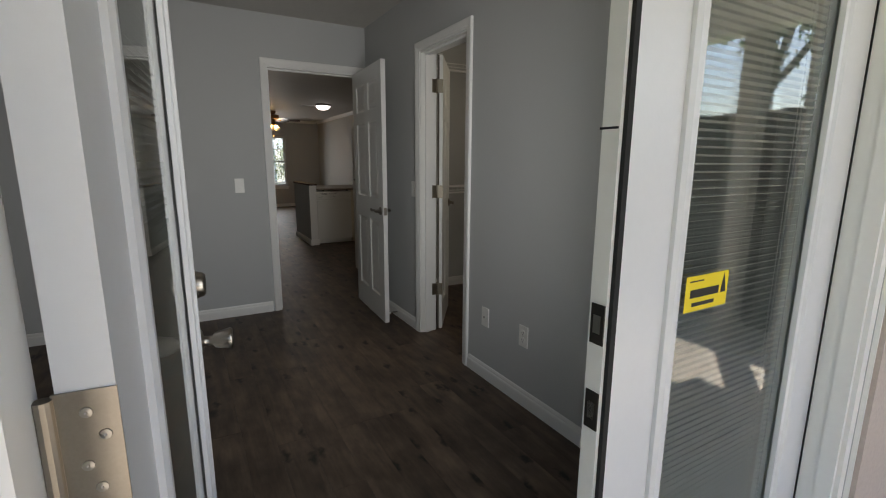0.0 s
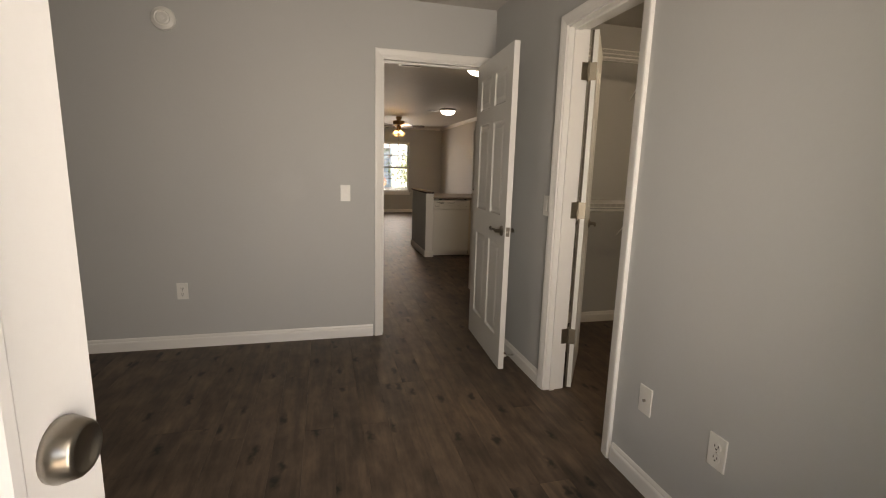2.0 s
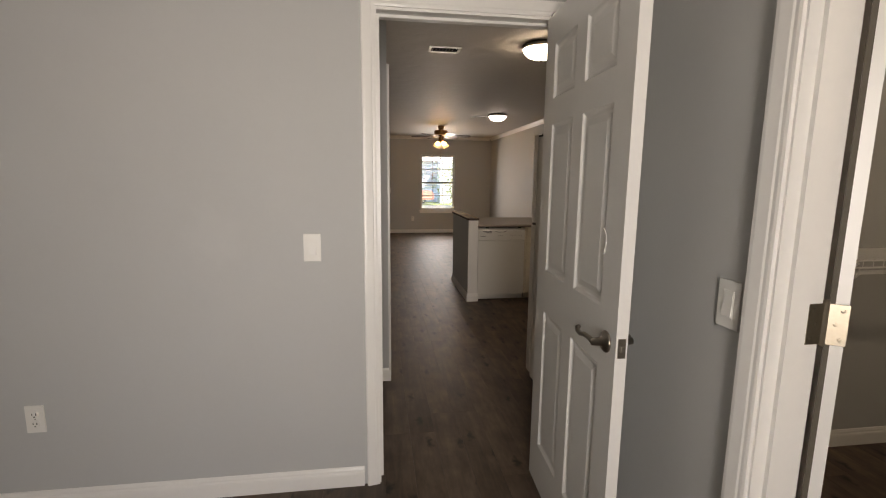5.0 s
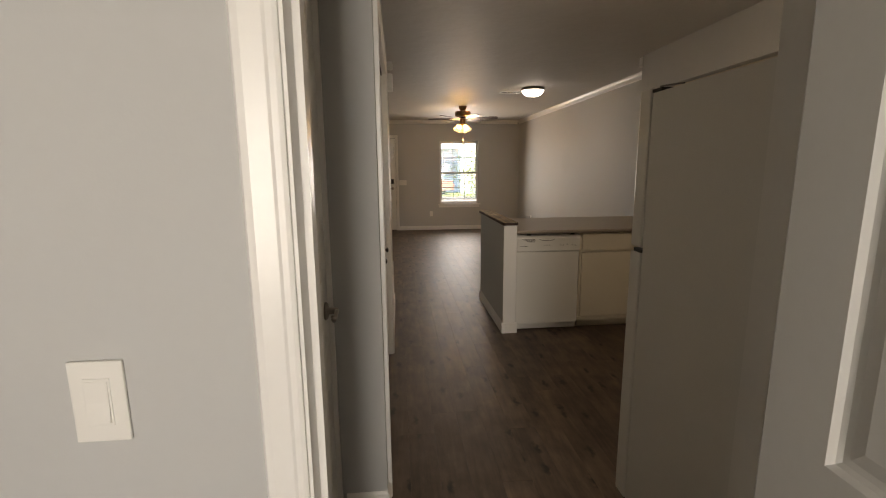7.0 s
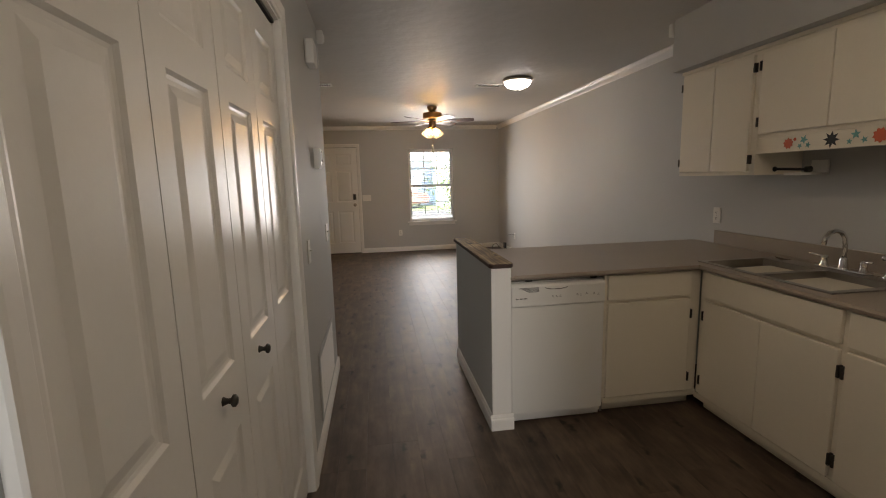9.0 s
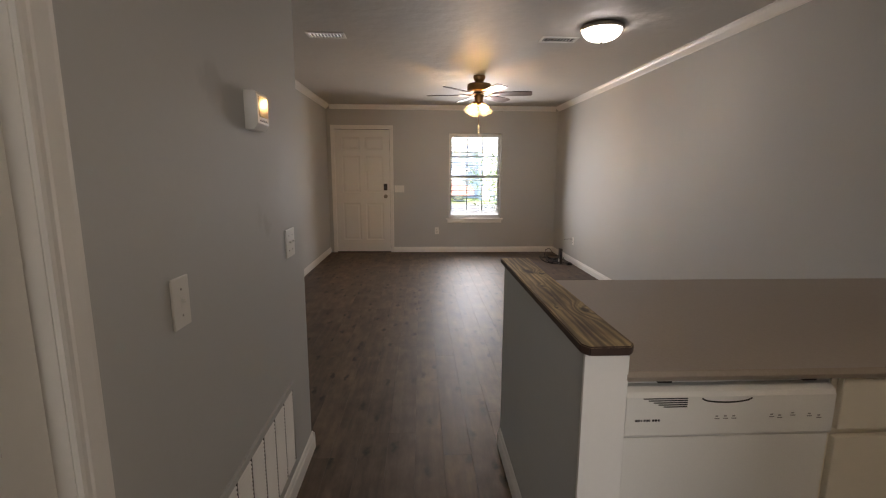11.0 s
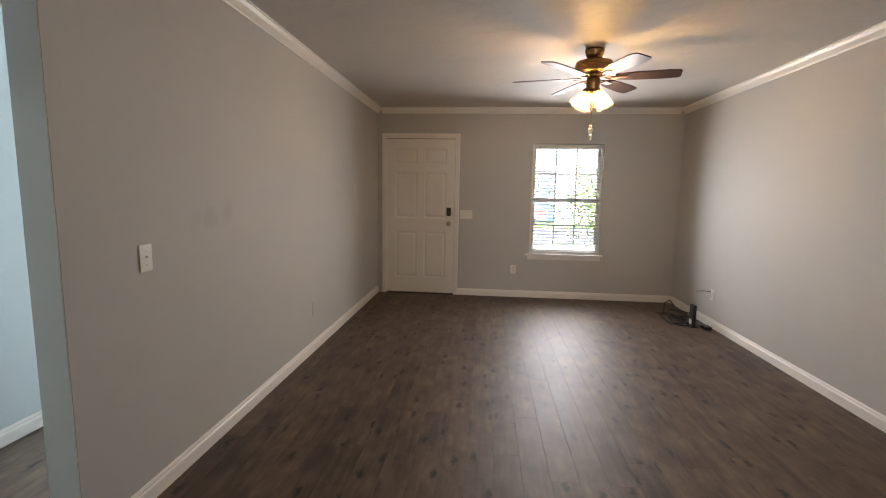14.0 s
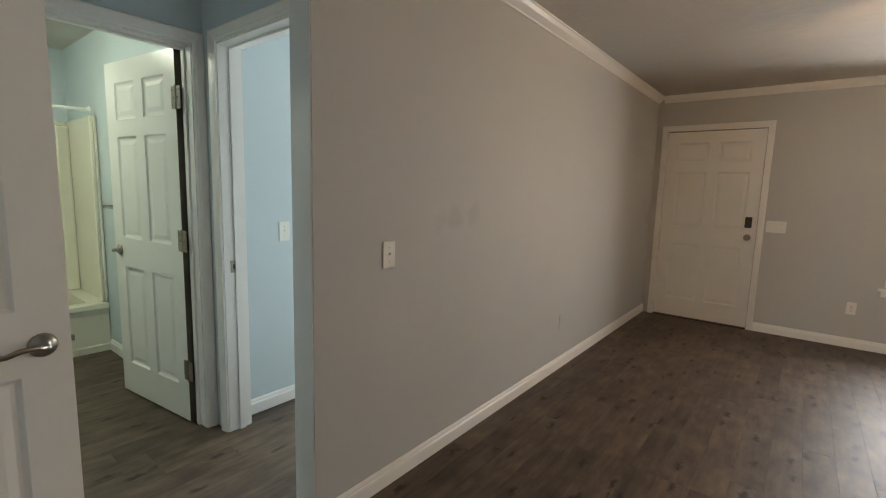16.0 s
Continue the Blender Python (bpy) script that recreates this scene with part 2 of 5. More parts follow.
FLOOR = plank_material("dark_oak_laminate", (0.025, 0.0158, 0.0105), (0.150, 0.103, 0.072), rough=0.50, gx=26.0, per_piece=0.24, bump=0.5, spec=0.5, lo=0.32, hi=0.76, mottle=0.42)


CAP_KNOTS = ((2.105, 8.027, 0.013), (2.105, 7.53, 0.016), (2.028, 7.555, 0.005), (2.051, 7.821, 0.007))


def cap_material():
    """Knotty pine board along y: wavy growth rings, dark knots, rough grain."""
    m = plank_material("knotty_pine", (0.115, 0.07, 0.03), (0.56, 0.43, 0.215), rough=0.62, gx=70, gy=1.8, per_piece=0.0, knots=True, bump=1.0, lo=0.36, hi=0.66, mottle=0.25, knot=(7.0, 4.2, 0.06, 0.24))
    nt = m.node_tree
    N, L = nt.nodes, nt.links
    p = N["Principled BSDF"]
    src = p.inputs["Base Color"].links[0].from_socket
    geo = N.new("ShaderNodeNewGeometry")
    st = N.new("ShaderNodeVectorMath")
    st.operation = "MULTIPLY"
    st.inputs[1].default_value = (1.0, 0.10, 0.3)
    L.new(geo.outputs["Position"], st.inputs[0])
    w = N.new("ShaderNodeTexWave")
    w.bands_direction = "X"
    w.inputs["Scale"].default_value, w.inputs["Distortion"].default_value = 15.0, 10.0
    w.inputs["Detail"].default_value, w.inputs["Detail Scale"].default_value = 3.0, 1.6
    mr = N.new("ShaderNodeMapRange")
    mr.inputs["To Min"].default_value, mr.inputs["To Max"].default_value = 0.5, 1.15
    L.new(w.outputs["Fac"], mr.inputs["Value"])
    # grain bends round each knot, whose heart is dark
    bent, shade = st.outputs[0], mr.outputs["Result"]
    for kx, ky, r in CAP_KNOTS:
        off = N.new("ShaderNodeVectorMath")
        off.operation = "SUBTRACT"
        off.inputs[1].default_value = (kx, ky, 0.0)
        L.new(geo.outputs["Position"], off.inputs[0])
        flat = N.new("ShaderNodeVectorMath")
        flat.operation = "MULTIPLY"
        flat.inputs[1].default_value = (1.0, 0.6, 0.0)
        L.new(off.outputs[0], flat.inputs[0])
        dist = N.new("ShaderNodeVectorMath")
        dist.operation = "LENGTH"
        L.new(flat.outputs[0], dist.inputs[0])
        near = N.new("ShaderNodeMapRange")
        near.interpolation_type = "SMOOTHSTEP"
        near.inputs["From Min"].default_value, near.inputs["From Max"].default_value = 0.0, r * 4.0
        near.inputs["To Min"].default_value, near.inputs["To Max"].default_value = r * 2.6, 0.0
        L.new(dist.outputs["Value"], near.inputs["Value"])
        shift = N.new("ShaderNodeCombineXYZ")
        L.new(near.outputs["Result"], shift.inputs["X"])
        add = N.new("ShaderNodeVectorMath")
        L.new(bent, add.inputs[0])
        L.new(shift.outputs[0], add.inputs[1])
        bent = add.outputs[0]
        heart = N.new("ShaderNodeMapRange")
        heart.interpolation_type = "SMOOTHSTEP"
        heart.inputs["From Min"].default_value, heart.inputs["From Max"].default_value = r * 0.45, r * 1.25
        heart.inputs["To Min"].default_value, heart.inputs["To Max"].default_value = 0.22, 1.0
        L.new(dist.outputs["Value"], heart.inputs["Value"])
        mul = N.new("ShaderNodeMath")
        mul.operation = "MULTIPLY"
        L.new(shade, mul.inputs[0])
        L.new(heart.outputs["Result"], mul.inputs[1])
        shade = mul.outputs[0]
    L.new(bent, w.inputs["Vector"])
    sc = N.new("ShaderNodeVectorMath")
    sc.operation = "SCALE"
    L.new(src, sc.inputs[0])
    L.new(shade, sc.inputs["Scale"])
    L.new(sc.outputs[0], p.inputs["Base Color"])
    return m


CAPW = cap_material()
CAPEDGE = material("dark_brown_edge", (0.045, 0.022, 0.015), 0.6, grain=0.3, grain_scale=60, blotch=0.2)
SUBFL = material("dark_underlay", (0.03, 0.025, 0.02), 0.9)
STUCCO = material("pinkish_stucco", (0.52, 0.44, 0.39), 0.9, grain=0.12, grain_scale=80, blotch=0.08, bump=1.0, bump_scale=60)
CONC = material("concrete", (0.47, 0.44, 0.39), 0.85, grain=0.12, blotch=0.15, bump=0.5, bump_scale=40)
GRASS = material("lawn", (0.09, 0.14, 0.035), 0.9, grain=0.5, grain_scale=30, blotch=0.35, blotch_scale=0.6, bump=1.0, bump_scale=50)
ASPH = material("asphalt", (0.06, 0.06, 0.062), 0.85, grain=0.3, grain_scale=90, blotch=0.15, bump=0.5)
FENCEW = material("dark_fence_wood", (0.045, 0.036, 0.03), 0.8, grain=0.3, grain_scale=40, blotch=0.25)
BARK = material("bark", (0.10, 0.075, 0.055), 0.9, grain=0.4, grain_scale=25, bump=1.0, bump_scale=30)
LEAF = material("leaf_green", (0.13, 0.19, 0.045), 0.5, grain=0.4, grain_scale=8, blotch=0.4, blotch_scale=2.0)
SIDING = material("blue_grey_siding", (0.72, 0.81, 0.88), 0.7, grain=0.1, blotch=0.1)
SHINGLE = material("grey_shingles", (0.34, 0.37, 0.40), 0.9, grain=0.3, grain_scale=20)
REDP = material("red_car_paint", (0.52, 0.24, 0.20), 0.2, coat=1.0)
PALEPANE = material("pale_reflecting_pane", (0.45, 0.52, 0.58), 0.15)
YELLOW = material("yellow_sticker_paper", (0.85, 0.66, 0.02), 0.5)
CORAL = material("coral_sticker", (0.62, 0.13, 0.06), 0.5)
TEAL = material("teal_sticker", (0.14, 0.38, 0.36), 0.5)
SCREEN = material("grey_green_screen", (0.09, 0.10, 0.07), 0.12)
BLIND = material("pale_blind_slat", (0.62, 0.63, 0.58), 0.4, blotch=0.02)
BLIND2 = material("white_blind_slat", (0.62, 0.63, 0.63), 0.4, blotch=0.02)
DOME = glow("frosted_dome_glow", (1.0, 0.88, 0.72), DOME_W)
DOME2 = glow("frosted_dome_glow_soft", (1.0, 0.98, 0.97), DOME2_W)
BULB = glow("lit_bulb", (1.0, 0.74, 0.45), FAN_W)


def shade_glass():
    """Thin ribbed amber glass that lets the bulb's light through."""
    m = bpy.data.materials.new("amber_glass")
    m.use_nodes = True
    N, L = m.node_tree.nodes, m.node_tree.links
    p = N["Principled BSDF"]
    p.inputs["Base Color"].default_value, p.inputs["Roughness"].default_value = (0.80, 0.62, 0.36, 1), 0.2
    p.inputs["Emission Color"].default_value, p.inputs["Emission Strength"].default_value = (1.0, 0.80, 0.50, 1), 0.28
    tr = N.new("ShaderNodeBsdfTransparent")
    tr.inputs["Color"].default_value = (1.0, 0.84, 0.58, 1)
    mx = N.new("ShaderNodeMixShader")
    mx.inputs["Fac"].default_value = 0.80
    L.new(p.outputs[0], mx.inputs[1])
    L.new(tr.outputs[0], mx.inputs[2])
    L.new(mx.outputs[0], N["Material Output"].inputs["Surface"])
    return m


TULIP = shade_glass()
CLOSETG = glow("closet_dome_glow", (1.0, 0.9, 0.74), CLOSET_W)
BATHG = glow("added_bath_glow", (0.88, 1.0, 0.84), BATH_W)


# ---- building blocks ----
def bm_box(bm, x0, x1, y0, y1, z0, z1, bevel=0.0):
    vs = [bm.verts.new((x, y, z)) for x in (x0, x1) for y in (y0, y1) for z in (z0, z1)]
    fs = [bm.faces.new([vs[i] for i in f]) for f in ((0, 1, 3, 2), (4, 6, 7, 5), (0, 4, 5, 1), (2, 3, 7, 6), (0, 2, 6, 4), (1, 5, 7, 3))]
    if bevel:
        es = list({e for f in fs for e in f.edges})
        bmesh.ops.bevel(bm, geom=es, offset=bevel, segments=2, affect="EDGES", profile=0.6)
    return vs


def boxes(*args, bevel=0.0):
    bm = bmesh.new()
    for a in args:
        bm_box(bm, *a, bevel=bevel)
    return bm


def bm_prism(bm, pts, axis, a, b):
    """A profile, drawn in the two other axes in order, drawn out along an axis from a to b."""
    def put(u, v, w):
        return {"x": (w, u, v), "y": (u, w, v), "z": (u, v, w)}[axis]
    r0, r1 = [bm.verts.new(put(u, v, a)) for u, v in pts], [bm.verts.new(put(u, v, b)) for u, v in pts]
    n = len(pts)
    for i in range(n):
        bm.faces.new((r0[i], r0[(i + 1) % n], r1[(i + 1) % n], r1[i]))
    bm.faces.new(r0)
    bm.faces.new(list(reversed(r1)))


def prism(pts, axis, a, b):
    bm = bmesh.new()
    bm_prism(bm, pts, axis, a, b)
    bmesh.ops.recalc_face_normals(bm, faces=bm.faces)
    return bm


def bm_lathe(bm, prof, seg=24, m=None, wave=0.0, lobes=0):
    """Rings of (radius, height) round z, closed where the radius is 0."""
    rings = []
    for r, z in prof:
        if r <= 1e-6:
            rings.append([bm.verts.new((0, 0, z))])
        else:
            rings.append([bm.verts.new((r * (1 + wave * math.cos(lobes * 2 * math.pi * i / seg)) * math.cos(2 * math.pi * i / seg),
                                        r * (1 + wave * math.cos(lobes * 2 * math.pi * i / seg)) * math.sin(2 * math.pi * i / seg), z)) for i in range(seg)])
    for a, b in zip(rings, rings[1:]):
        for i in range(seg):
            j = (i + 1) % seg
            if len(a) == 1 and len(b) == 1:
                continue
            if len(a) == 1:
                bm.faces.new((a[0], b[j], b[i]))
            elif len(b) == 1:
                bm.faces.new((a[i], a[j], b[0]))
            else:
                bm.faces.new((a[i], a[j], b[j], b[i]))
    vs = [v for r in rings for v in r]
    if m is not None:
        bmesh.ops.transform(bm, matrix=m, verts=vs)
    return vs


def lathe(prof, seg=24, m=None, wave=0.0, lobes=0):
    bm = bmesh.new()
    bm_lathe(bm, prof, seg, m, wave, lobes)
    bmesh.ops.recalc_face_normals(bm, faces=bm.faces)
    return bm


def bm_rod(bm, a, b, r, seg=8):
    a, b = Vector(a), Vector(b)
    d = b - a
    m = Matrix.Translation(a) @ d.to_track_quat("Z", "Y").to_matrix().to_4x4()
    bm_lathe(bm, [(0, 0), (r, 0), (r, d.length), (0, d.length)], seg, m)


def rods(items, seg=8):
    bm = bmesh.new()
    for a, b, r in items:
        bm_rod(bm, a, b, r, seg)
    bmesh.ops.recalc_face_normals(bm, faces=bm.faces)
    return bm


def tube(points, r, seg=8):
    """A bent round bar through points."""
    bm = bmesh.new()
    pts = [Vector(p) for p in points]
    rings = []
    for i, p in enumerate(pts):
        d = (pts[min(i + 1, len(pts) - 1)] - pts[max(i - 1, 0)]).normalized()
        q = d.to_track_quat("Z", "Y").to_matrix()
        rings.append([bm.verts.new(p + q @ Vector((r * math.cos(2 * math.pi * k / seg), r * math.sin(2 * math.pi * k / seg), 0))) for k in range(seg)])
    for a, b in zip(rings, rings[1:]):
        for k in range(seg):
            bm.faces.new((a[k], a[(k + 1) % seg], b[(k + 1) % seg], b[k]))
    bm.faces.new(list(reversed(rings[0])))
    bm.faces.new(rings[-1])
    bmesh.ops.recalc_face_normals(bm, faces=bm.faces)
    return bm


def finish(name, bm, mat, smooth=False):
    me = bpy.data.meshes.new(name)
    bm.to_mesh(me)
    bm.free()
    me.materials.append(mat)
    if smooth:
        for p in me.polygons:
            p.use_smooth = True
    return new(name, me)


def part(name, bm, mat, parent, label="", smooth=False, m=None):
    ob = finish(name, bm, mat, smooth)
    ob.parent = parent
    if m is not None:
        ob.matrix_basis = m
    return tagged(ob, label) if label else ob


def thing(name, m, label, category, group=""):
    ob = new(name)
    ob.empty_display_size = 0.05
    ob.matrix_basis = m
    return tagged(ob, label, category, group)


def solid(name, bm, mat, label, category, m=None, smooth=False, kind="", group=""):
    ob = finish(name, bm, mat, smooth)
    if m is not None:
        ob.matrix_basis = m
    return tagged(ob, label, category, group, kind)


def structure(name, bm, mat, label, category):
    return tagged(finish(name, bm, mat), label, category, "", "structure")


def facing(side, plane):
    """Frame on a wall: local x runs along it, local -y points out of it. South: x; east: y; west: -y; north: -x."""
    return {"S": pose(0, plane, 0), "E": pose(plane, 0, 0, 0, 0, 90), "W": pose(plane, 0, 0, 0, 0, -90), "N": pose(0, plane, 0, 0, 0, 180)}[side]


H = 2.44


def wall(name, axis, a, b, lo, hi, holes=(), mat=None, z1=H, label="painted drywall wall"):
    """A wall along an axis from a to b, its thickness from lo to hi, with holes (from, to, sill, head)."""
    bm = bmesh.new()

    def piece(u0, u1, z0, z1_):
        if u1 - u0 < 1e-4 or z1_ - z0 < 1e-4:
            return
        if axis == "x":
            bm_box(bm, u0, u1, lo, hi, z0, z1_)
        else:
            bm_box(bm, lo, hi, u0, u1, z0, z1_)
    at = a
    for u0, u1, s, h in sorted(holes):
        piece(at, u0, 0, z1)
        piece(u0, u1, 0, s)
        piece(u0, u1, h, z1)
        at = u1
    piece(at, b, 0, z1)
    return structure(name, bm, mat or WALL, label, "wall")


BASE_P = [(0, 0), (-0.014, 0), (-0.014, 0.056), (-0.0125, 0.064), (-0.008, 0.07), (-0.008, 0.077), (-0.004, 0.087), (0, 0.09)]


def baseboard(side, plane, a, b, mat=None):
    bm = prism(BASE_P, "x", a, b)
    ob = structure("baseboard", bm, mat or TRIM, "white painted moulded baseboard", "baseboard")
    ob.matrix_basis = facing(side, plane)
    return ob


CASE_P = [(0.0, 0.0), (0.0, 0.009), (0.006, 0.011), (0.014, 0.0115), (0.018, 0.014), (0.044, 0.018), (0.053, 0.018), (0.057, 0.014), (0.057, 0.0)]


def casing(side, plane, a, b, head, z0=0.0, only="", mat=None, name="door_casing", wide=1.0):
    """Mitred moulded trim round an opening, on one face of a wall."""
    bm = bmesh.new()
    rings = []
    for o, d in CASE_P:
        o *= wide
        if only == "left":
            path = [(a - o, z0), (a - o, head + o), (b, head + o)]
        else:
            path = [(a - o, z0), (a - o, head + o), (b + o, head + o), (b + o, z0)]
        rings.append([bm.verts.new((u, -d, z)) for u, z in path])
    for r, s in zip(rings, rings[1:]):
        for i in range(len(r) - 1):
            bm.faces.new((r[i], r[i + 1], s[i + 1], s[i]))
    bm.faces.new([r[0] for r in rings])
    bm.faces.new([r[-1] for r in reversed(rings)])
    bmesh.ops.recalc_face_normals(bm, faces=bm.faces)
    ob = structure(name, bm, mat or TRIM, "white painted moulded door casing", "trim")
    ob.matrix_basis = facing(side, plane)
    return ob


def jamb(axis, a, b, lo, hi, head, stop=0.5, t=0.018, mat=None):
    """The lining of an opening, with its stop."""
    bm = bmesh.new()

    def put(u0, u1, w0, w1, z0, z1):
        bm_box(bm, *((u0, u1, w0, w1) if axis == "x" else (w0, w1, u0, u1)), z0, z1)
    put(a, a + t, lo, hi, 0, head - t)
    put(b - t, b, lo, hi, 0, head - t)
    put(a, b, lo, hi, head - t, head)
    c = lo + (hi - lo) * stop
    put(a + t, a + t + 0.011, c - 0.016, c + 0.016, 0, head - t - 0.011)
    put(b - t - 0.011, b - t, c - 0.016, c + 0.016, 0, head - t - 0.011)
    put(a + t, b - t, c - 0.016, c + 0.016, head - t - 0.011, head - t)
    return structure("door_jamb", bm, mat or TRIM, "white painted wooden door jamb", "door jamb")


def panel_leaf(w, h, t=0.035, cols=2, stile=0.11, mid=0.09, rows=((0.20, 0.82), (1.00, 1.60), (1.70, 1.91))):
    """A moulded panel door, x 0..w, y 0..t, z 0..h: sloped recess and raised field in every panel, on both faces."""
    pw = (w - 2 * stile - (cols - 1) * mid) / cols
    xs, zs = [0.0], [0.0]
    for c in range(cols):
        xs += [stile + c * (pw + mid), stile + c * (pw + mid) + pw]
    for r0, r1 in rows:
        zs += [r0 * h / 2.03, r1 * h / 2.03]
    xs.append(w)
    zs.append(h)
    bm = bmesh.new()
    for y, s in ((0.0, 1), (t, -1)):
        cache = {}

        def v(x, z, d=0.0):
            k = (round(x, 5), round(z, 5), d)
            if k not in cache:
                cache[k] = bm.verts.new((x, y + s * d, z))
            return cache[k]

        for i in range(len(xs) - 1):
            for j in range(len(zs) - 1):
                x0, x1, z0, z1 = xs[i], xs[i + 1], zs[j], zs[j + 1]
                if i % 2 and j % 2:
                    prev = [v(x0, z0), v(x1, z0), v(x1, z1), v(x0, z1)]
                    for inset, d in ((0.007, 0.007), (0.014, 0.0095), (0.024, 0.0095), (0.046, 0.0035)):
                        cur = [v(x0 + inset, z0 + inset, d), v(x1 - inset, z0 + inset, d), v(x1 - inset, z1 - inset, d), v(x0 + inset, z1 - inset, d)]
                        for k in range(4):
                            bm.faces.new((prev[k], prev[(k + 1) % 4], cur[(k + 1) % 4], cur[k]))
                        prev = cur
                    bm.faces.new(prev)
                else:
                    bm.faces.new((v(x0, z0), v(x1, z0), v(x1, z1), v(x0, z1)))
    for (x0, z0), (x1, z1) in (((0, 0), (w, 0)), ((w, 0), (w, h)), ((w, h), (0, h)), ((0, h), (0, 0))):
        bm.faces.new([bm.verts.new(p) for p in ((x0, 0, z0), (x1, 0, z1), (x1, t, z1), (x0, t, z0))])
    bmesh.ops.remove_doubles(bm, verts=bm.verts, dist=1e-5)
    bmesh.ops.recalc_face_normals(bm, faces=bm.faces)
    return bm


def add_hinge(parent, x, y, z, turn=0.0, s=1.0):
    """A butt hinge: two leaves, a knuckle and screws."""
    m = pose(x, y, z, 0, 0, turn)
    h = part("hinge", boxes((0.006, 0.036 * s, -0.001, 0.001, -0.05 * s, 0.05 * s), (-0.036 * s, -0.006, -0.001, 0.001, -0.05 * s, 0.05 * s), bevel=0.0006), NICKEL, parent, "satin nickel hinge", m=m)
    part("knuckle", lathe([(0, -0.052 * s), (0.0065, -0.052 * s), (0.0065, 0.052 * s), (0.004, 0.056 * s), (0, 0.056 * s)], 10), NICKEL, h, smooth=False)
    for sx in (-1, 1):
        for k in range(3):
            part("screw", lathe([(0.0045, 0.0), (0.004, 0.0012), (0, 0.0016)], 8, pose(0, 0, 0, 90)), STEEL, h, m=pose(sx * (0.026 if k != 1 else 0.018) * s, -0.001, (k - 1) * 0.034 * s))
    return h


def add_lever(parent, x, y, z, out, towards):
    """A scrolled lever handle; out: -1 or 1 along y; towards: -1 or 1 along x."""
    h = part("lever_handle", lathe([(0, 0), (0.033, 0), (0.033, 0.004), (0.027, 0.010), (0.013, 0.014), (0.011, 0.045), (0, 0.047)], 20, pose(0, 0, 0, 90 if out < 0 else -90)), NICKEL, parent, "satin nickel lever handle", True, pose(x, y, z))
    o = out * 0.042
    part("lever", tube([(0, o, 0), (towards * 0.02, o * 1.05, 0.006), (towards * 0.05, o * 1.1, 0.006), (towards * 0.08, o * 1.1, -0.003), (towards * 0.105, o * 1.08, -0.002), (towards * 0.115, o * 1.02, 0.008), (towards * 0.106, o, 0.011)], 0.0075, 8), NICKEL, h, smooth=True)
    return h


def panel_door(name, m, w, h, label, hinge_y=0.0, lever=None, hinges=True, latch=True, category="door", turn=0.0, **kw):
    """A hinged panel door: hinge edge at local x 0, leaf along +x."""
    d = thing(name, m, label, category)
    d["kind"] = "structure"
    leaf = part("leaf", panel_leaf(w, h, **kw), DOORW, d)
    if hinges:
        for z in (0.33, 1.07, 1.82):
            add_hinge(d, -0.004, hinge_y, z, turn)
    if lever is not None:
        for out, y in ((-1, 0.0), (1, 0.035)):
            add_lever(d, w - 0.062, y, lever, out, -1)
        if latch:
            lp = part("latch_plate", boxes((w - 0.001, w + 0.0015, 0.006, 0.029, lever - 0.029, lever + 0.029), bevel=0.0005), NICKEL, d, "satin nickel latch plate")
            part("latch_bolt", boxes((w + 0.001, w + 0.011, 0.011, 0.024, lever - 0.008, lever + 0.008), bevel=0.002), NICKEL, lp)
    return d


def outlet(m, label="white duplex outlet on the wall", group="wall outlets", rows=2):
    o = thing("outlet", m, label, "outlet", group)
    part("cover_plate", boxes((-0.035, 0.035, -0.006, 0, -0.058, 0.058), bevel=0.0025), PLAST, o)
    for z in ((-0.02, 0.02) if rows == 2 else (0.0,)):
        s = part("socket", lathe([(0.0165, 0), (0.0165, 0.0025), (0.015, 0.0035), (0, 0.0035)], 16, pose(0, -0.0055, z, 90)), PLAST, o)
        part("slot", boxes((-0.008, -0.0055, -0.0098, -0.0088, z - 0.002, z + 0.007), (0.0055, 0.008, -0.0098, -0.0088, z - 0.002, z + 0.007), (-0.0025, 0.0025, -0.0098, -0.0088, z - 0.011, z - 0.006)), BLACK, s)
    part("screw", lathe([(0.003, 0), (0.0025, 0.001), (0, 0.0012)], 8, pose(0, -0.006, 0, 90)), STEEL, o)
    return o


def switch(m, n=1, rocker=False, label="white toggle light switch on the wall", mat=None):
    s = thing("light_switch", m, label, "light switch", "light switches")
    w = 0.035 + 0.023 * (n - 1)
    part("cover_plate", boxes((-w, w, -0.006, 0, -0.058, 0.058), bevel=0.0025), mat or PLAST, s)
    for k in range(n):
        x = (k - (n - 1) / 2) * 0.046
        if rocker:
            fr = part("rocker_frame", boxes((x - 0.017, x + 0.017, -0.0075, -0.0055, -0.034, 0.034), bevel=0.001), PLAST, s)
            part("rocker", prism([(-0.0072, -0.03), (-0.0115, -0.028), (-0.0085, 0.0), (-0.0085, 0.03), (-0.0072, 0.03)], "x", x - 0.0145, x + 0.0145), PLAST, fr)
        else:
            part("toggle", boxes((x - 0.005, x + 0.005, -0.0065, -0.0055, -0.012, 0.012)), PLAST, s)
            part("toggle_lever", boxes((x - 0.0035, x + 0.0035, -0.017, -0.006, 0.001, 0.009), bevel=0.0015), PLAST, s)
            for z in (-0.03, 0.03):
                part("screw", lathe([(0.003, 0), (0.0025, 0.001), (0, 0.0012)], 8, pose(x, -0.006, z, 90)), STEEL, s)
    return s


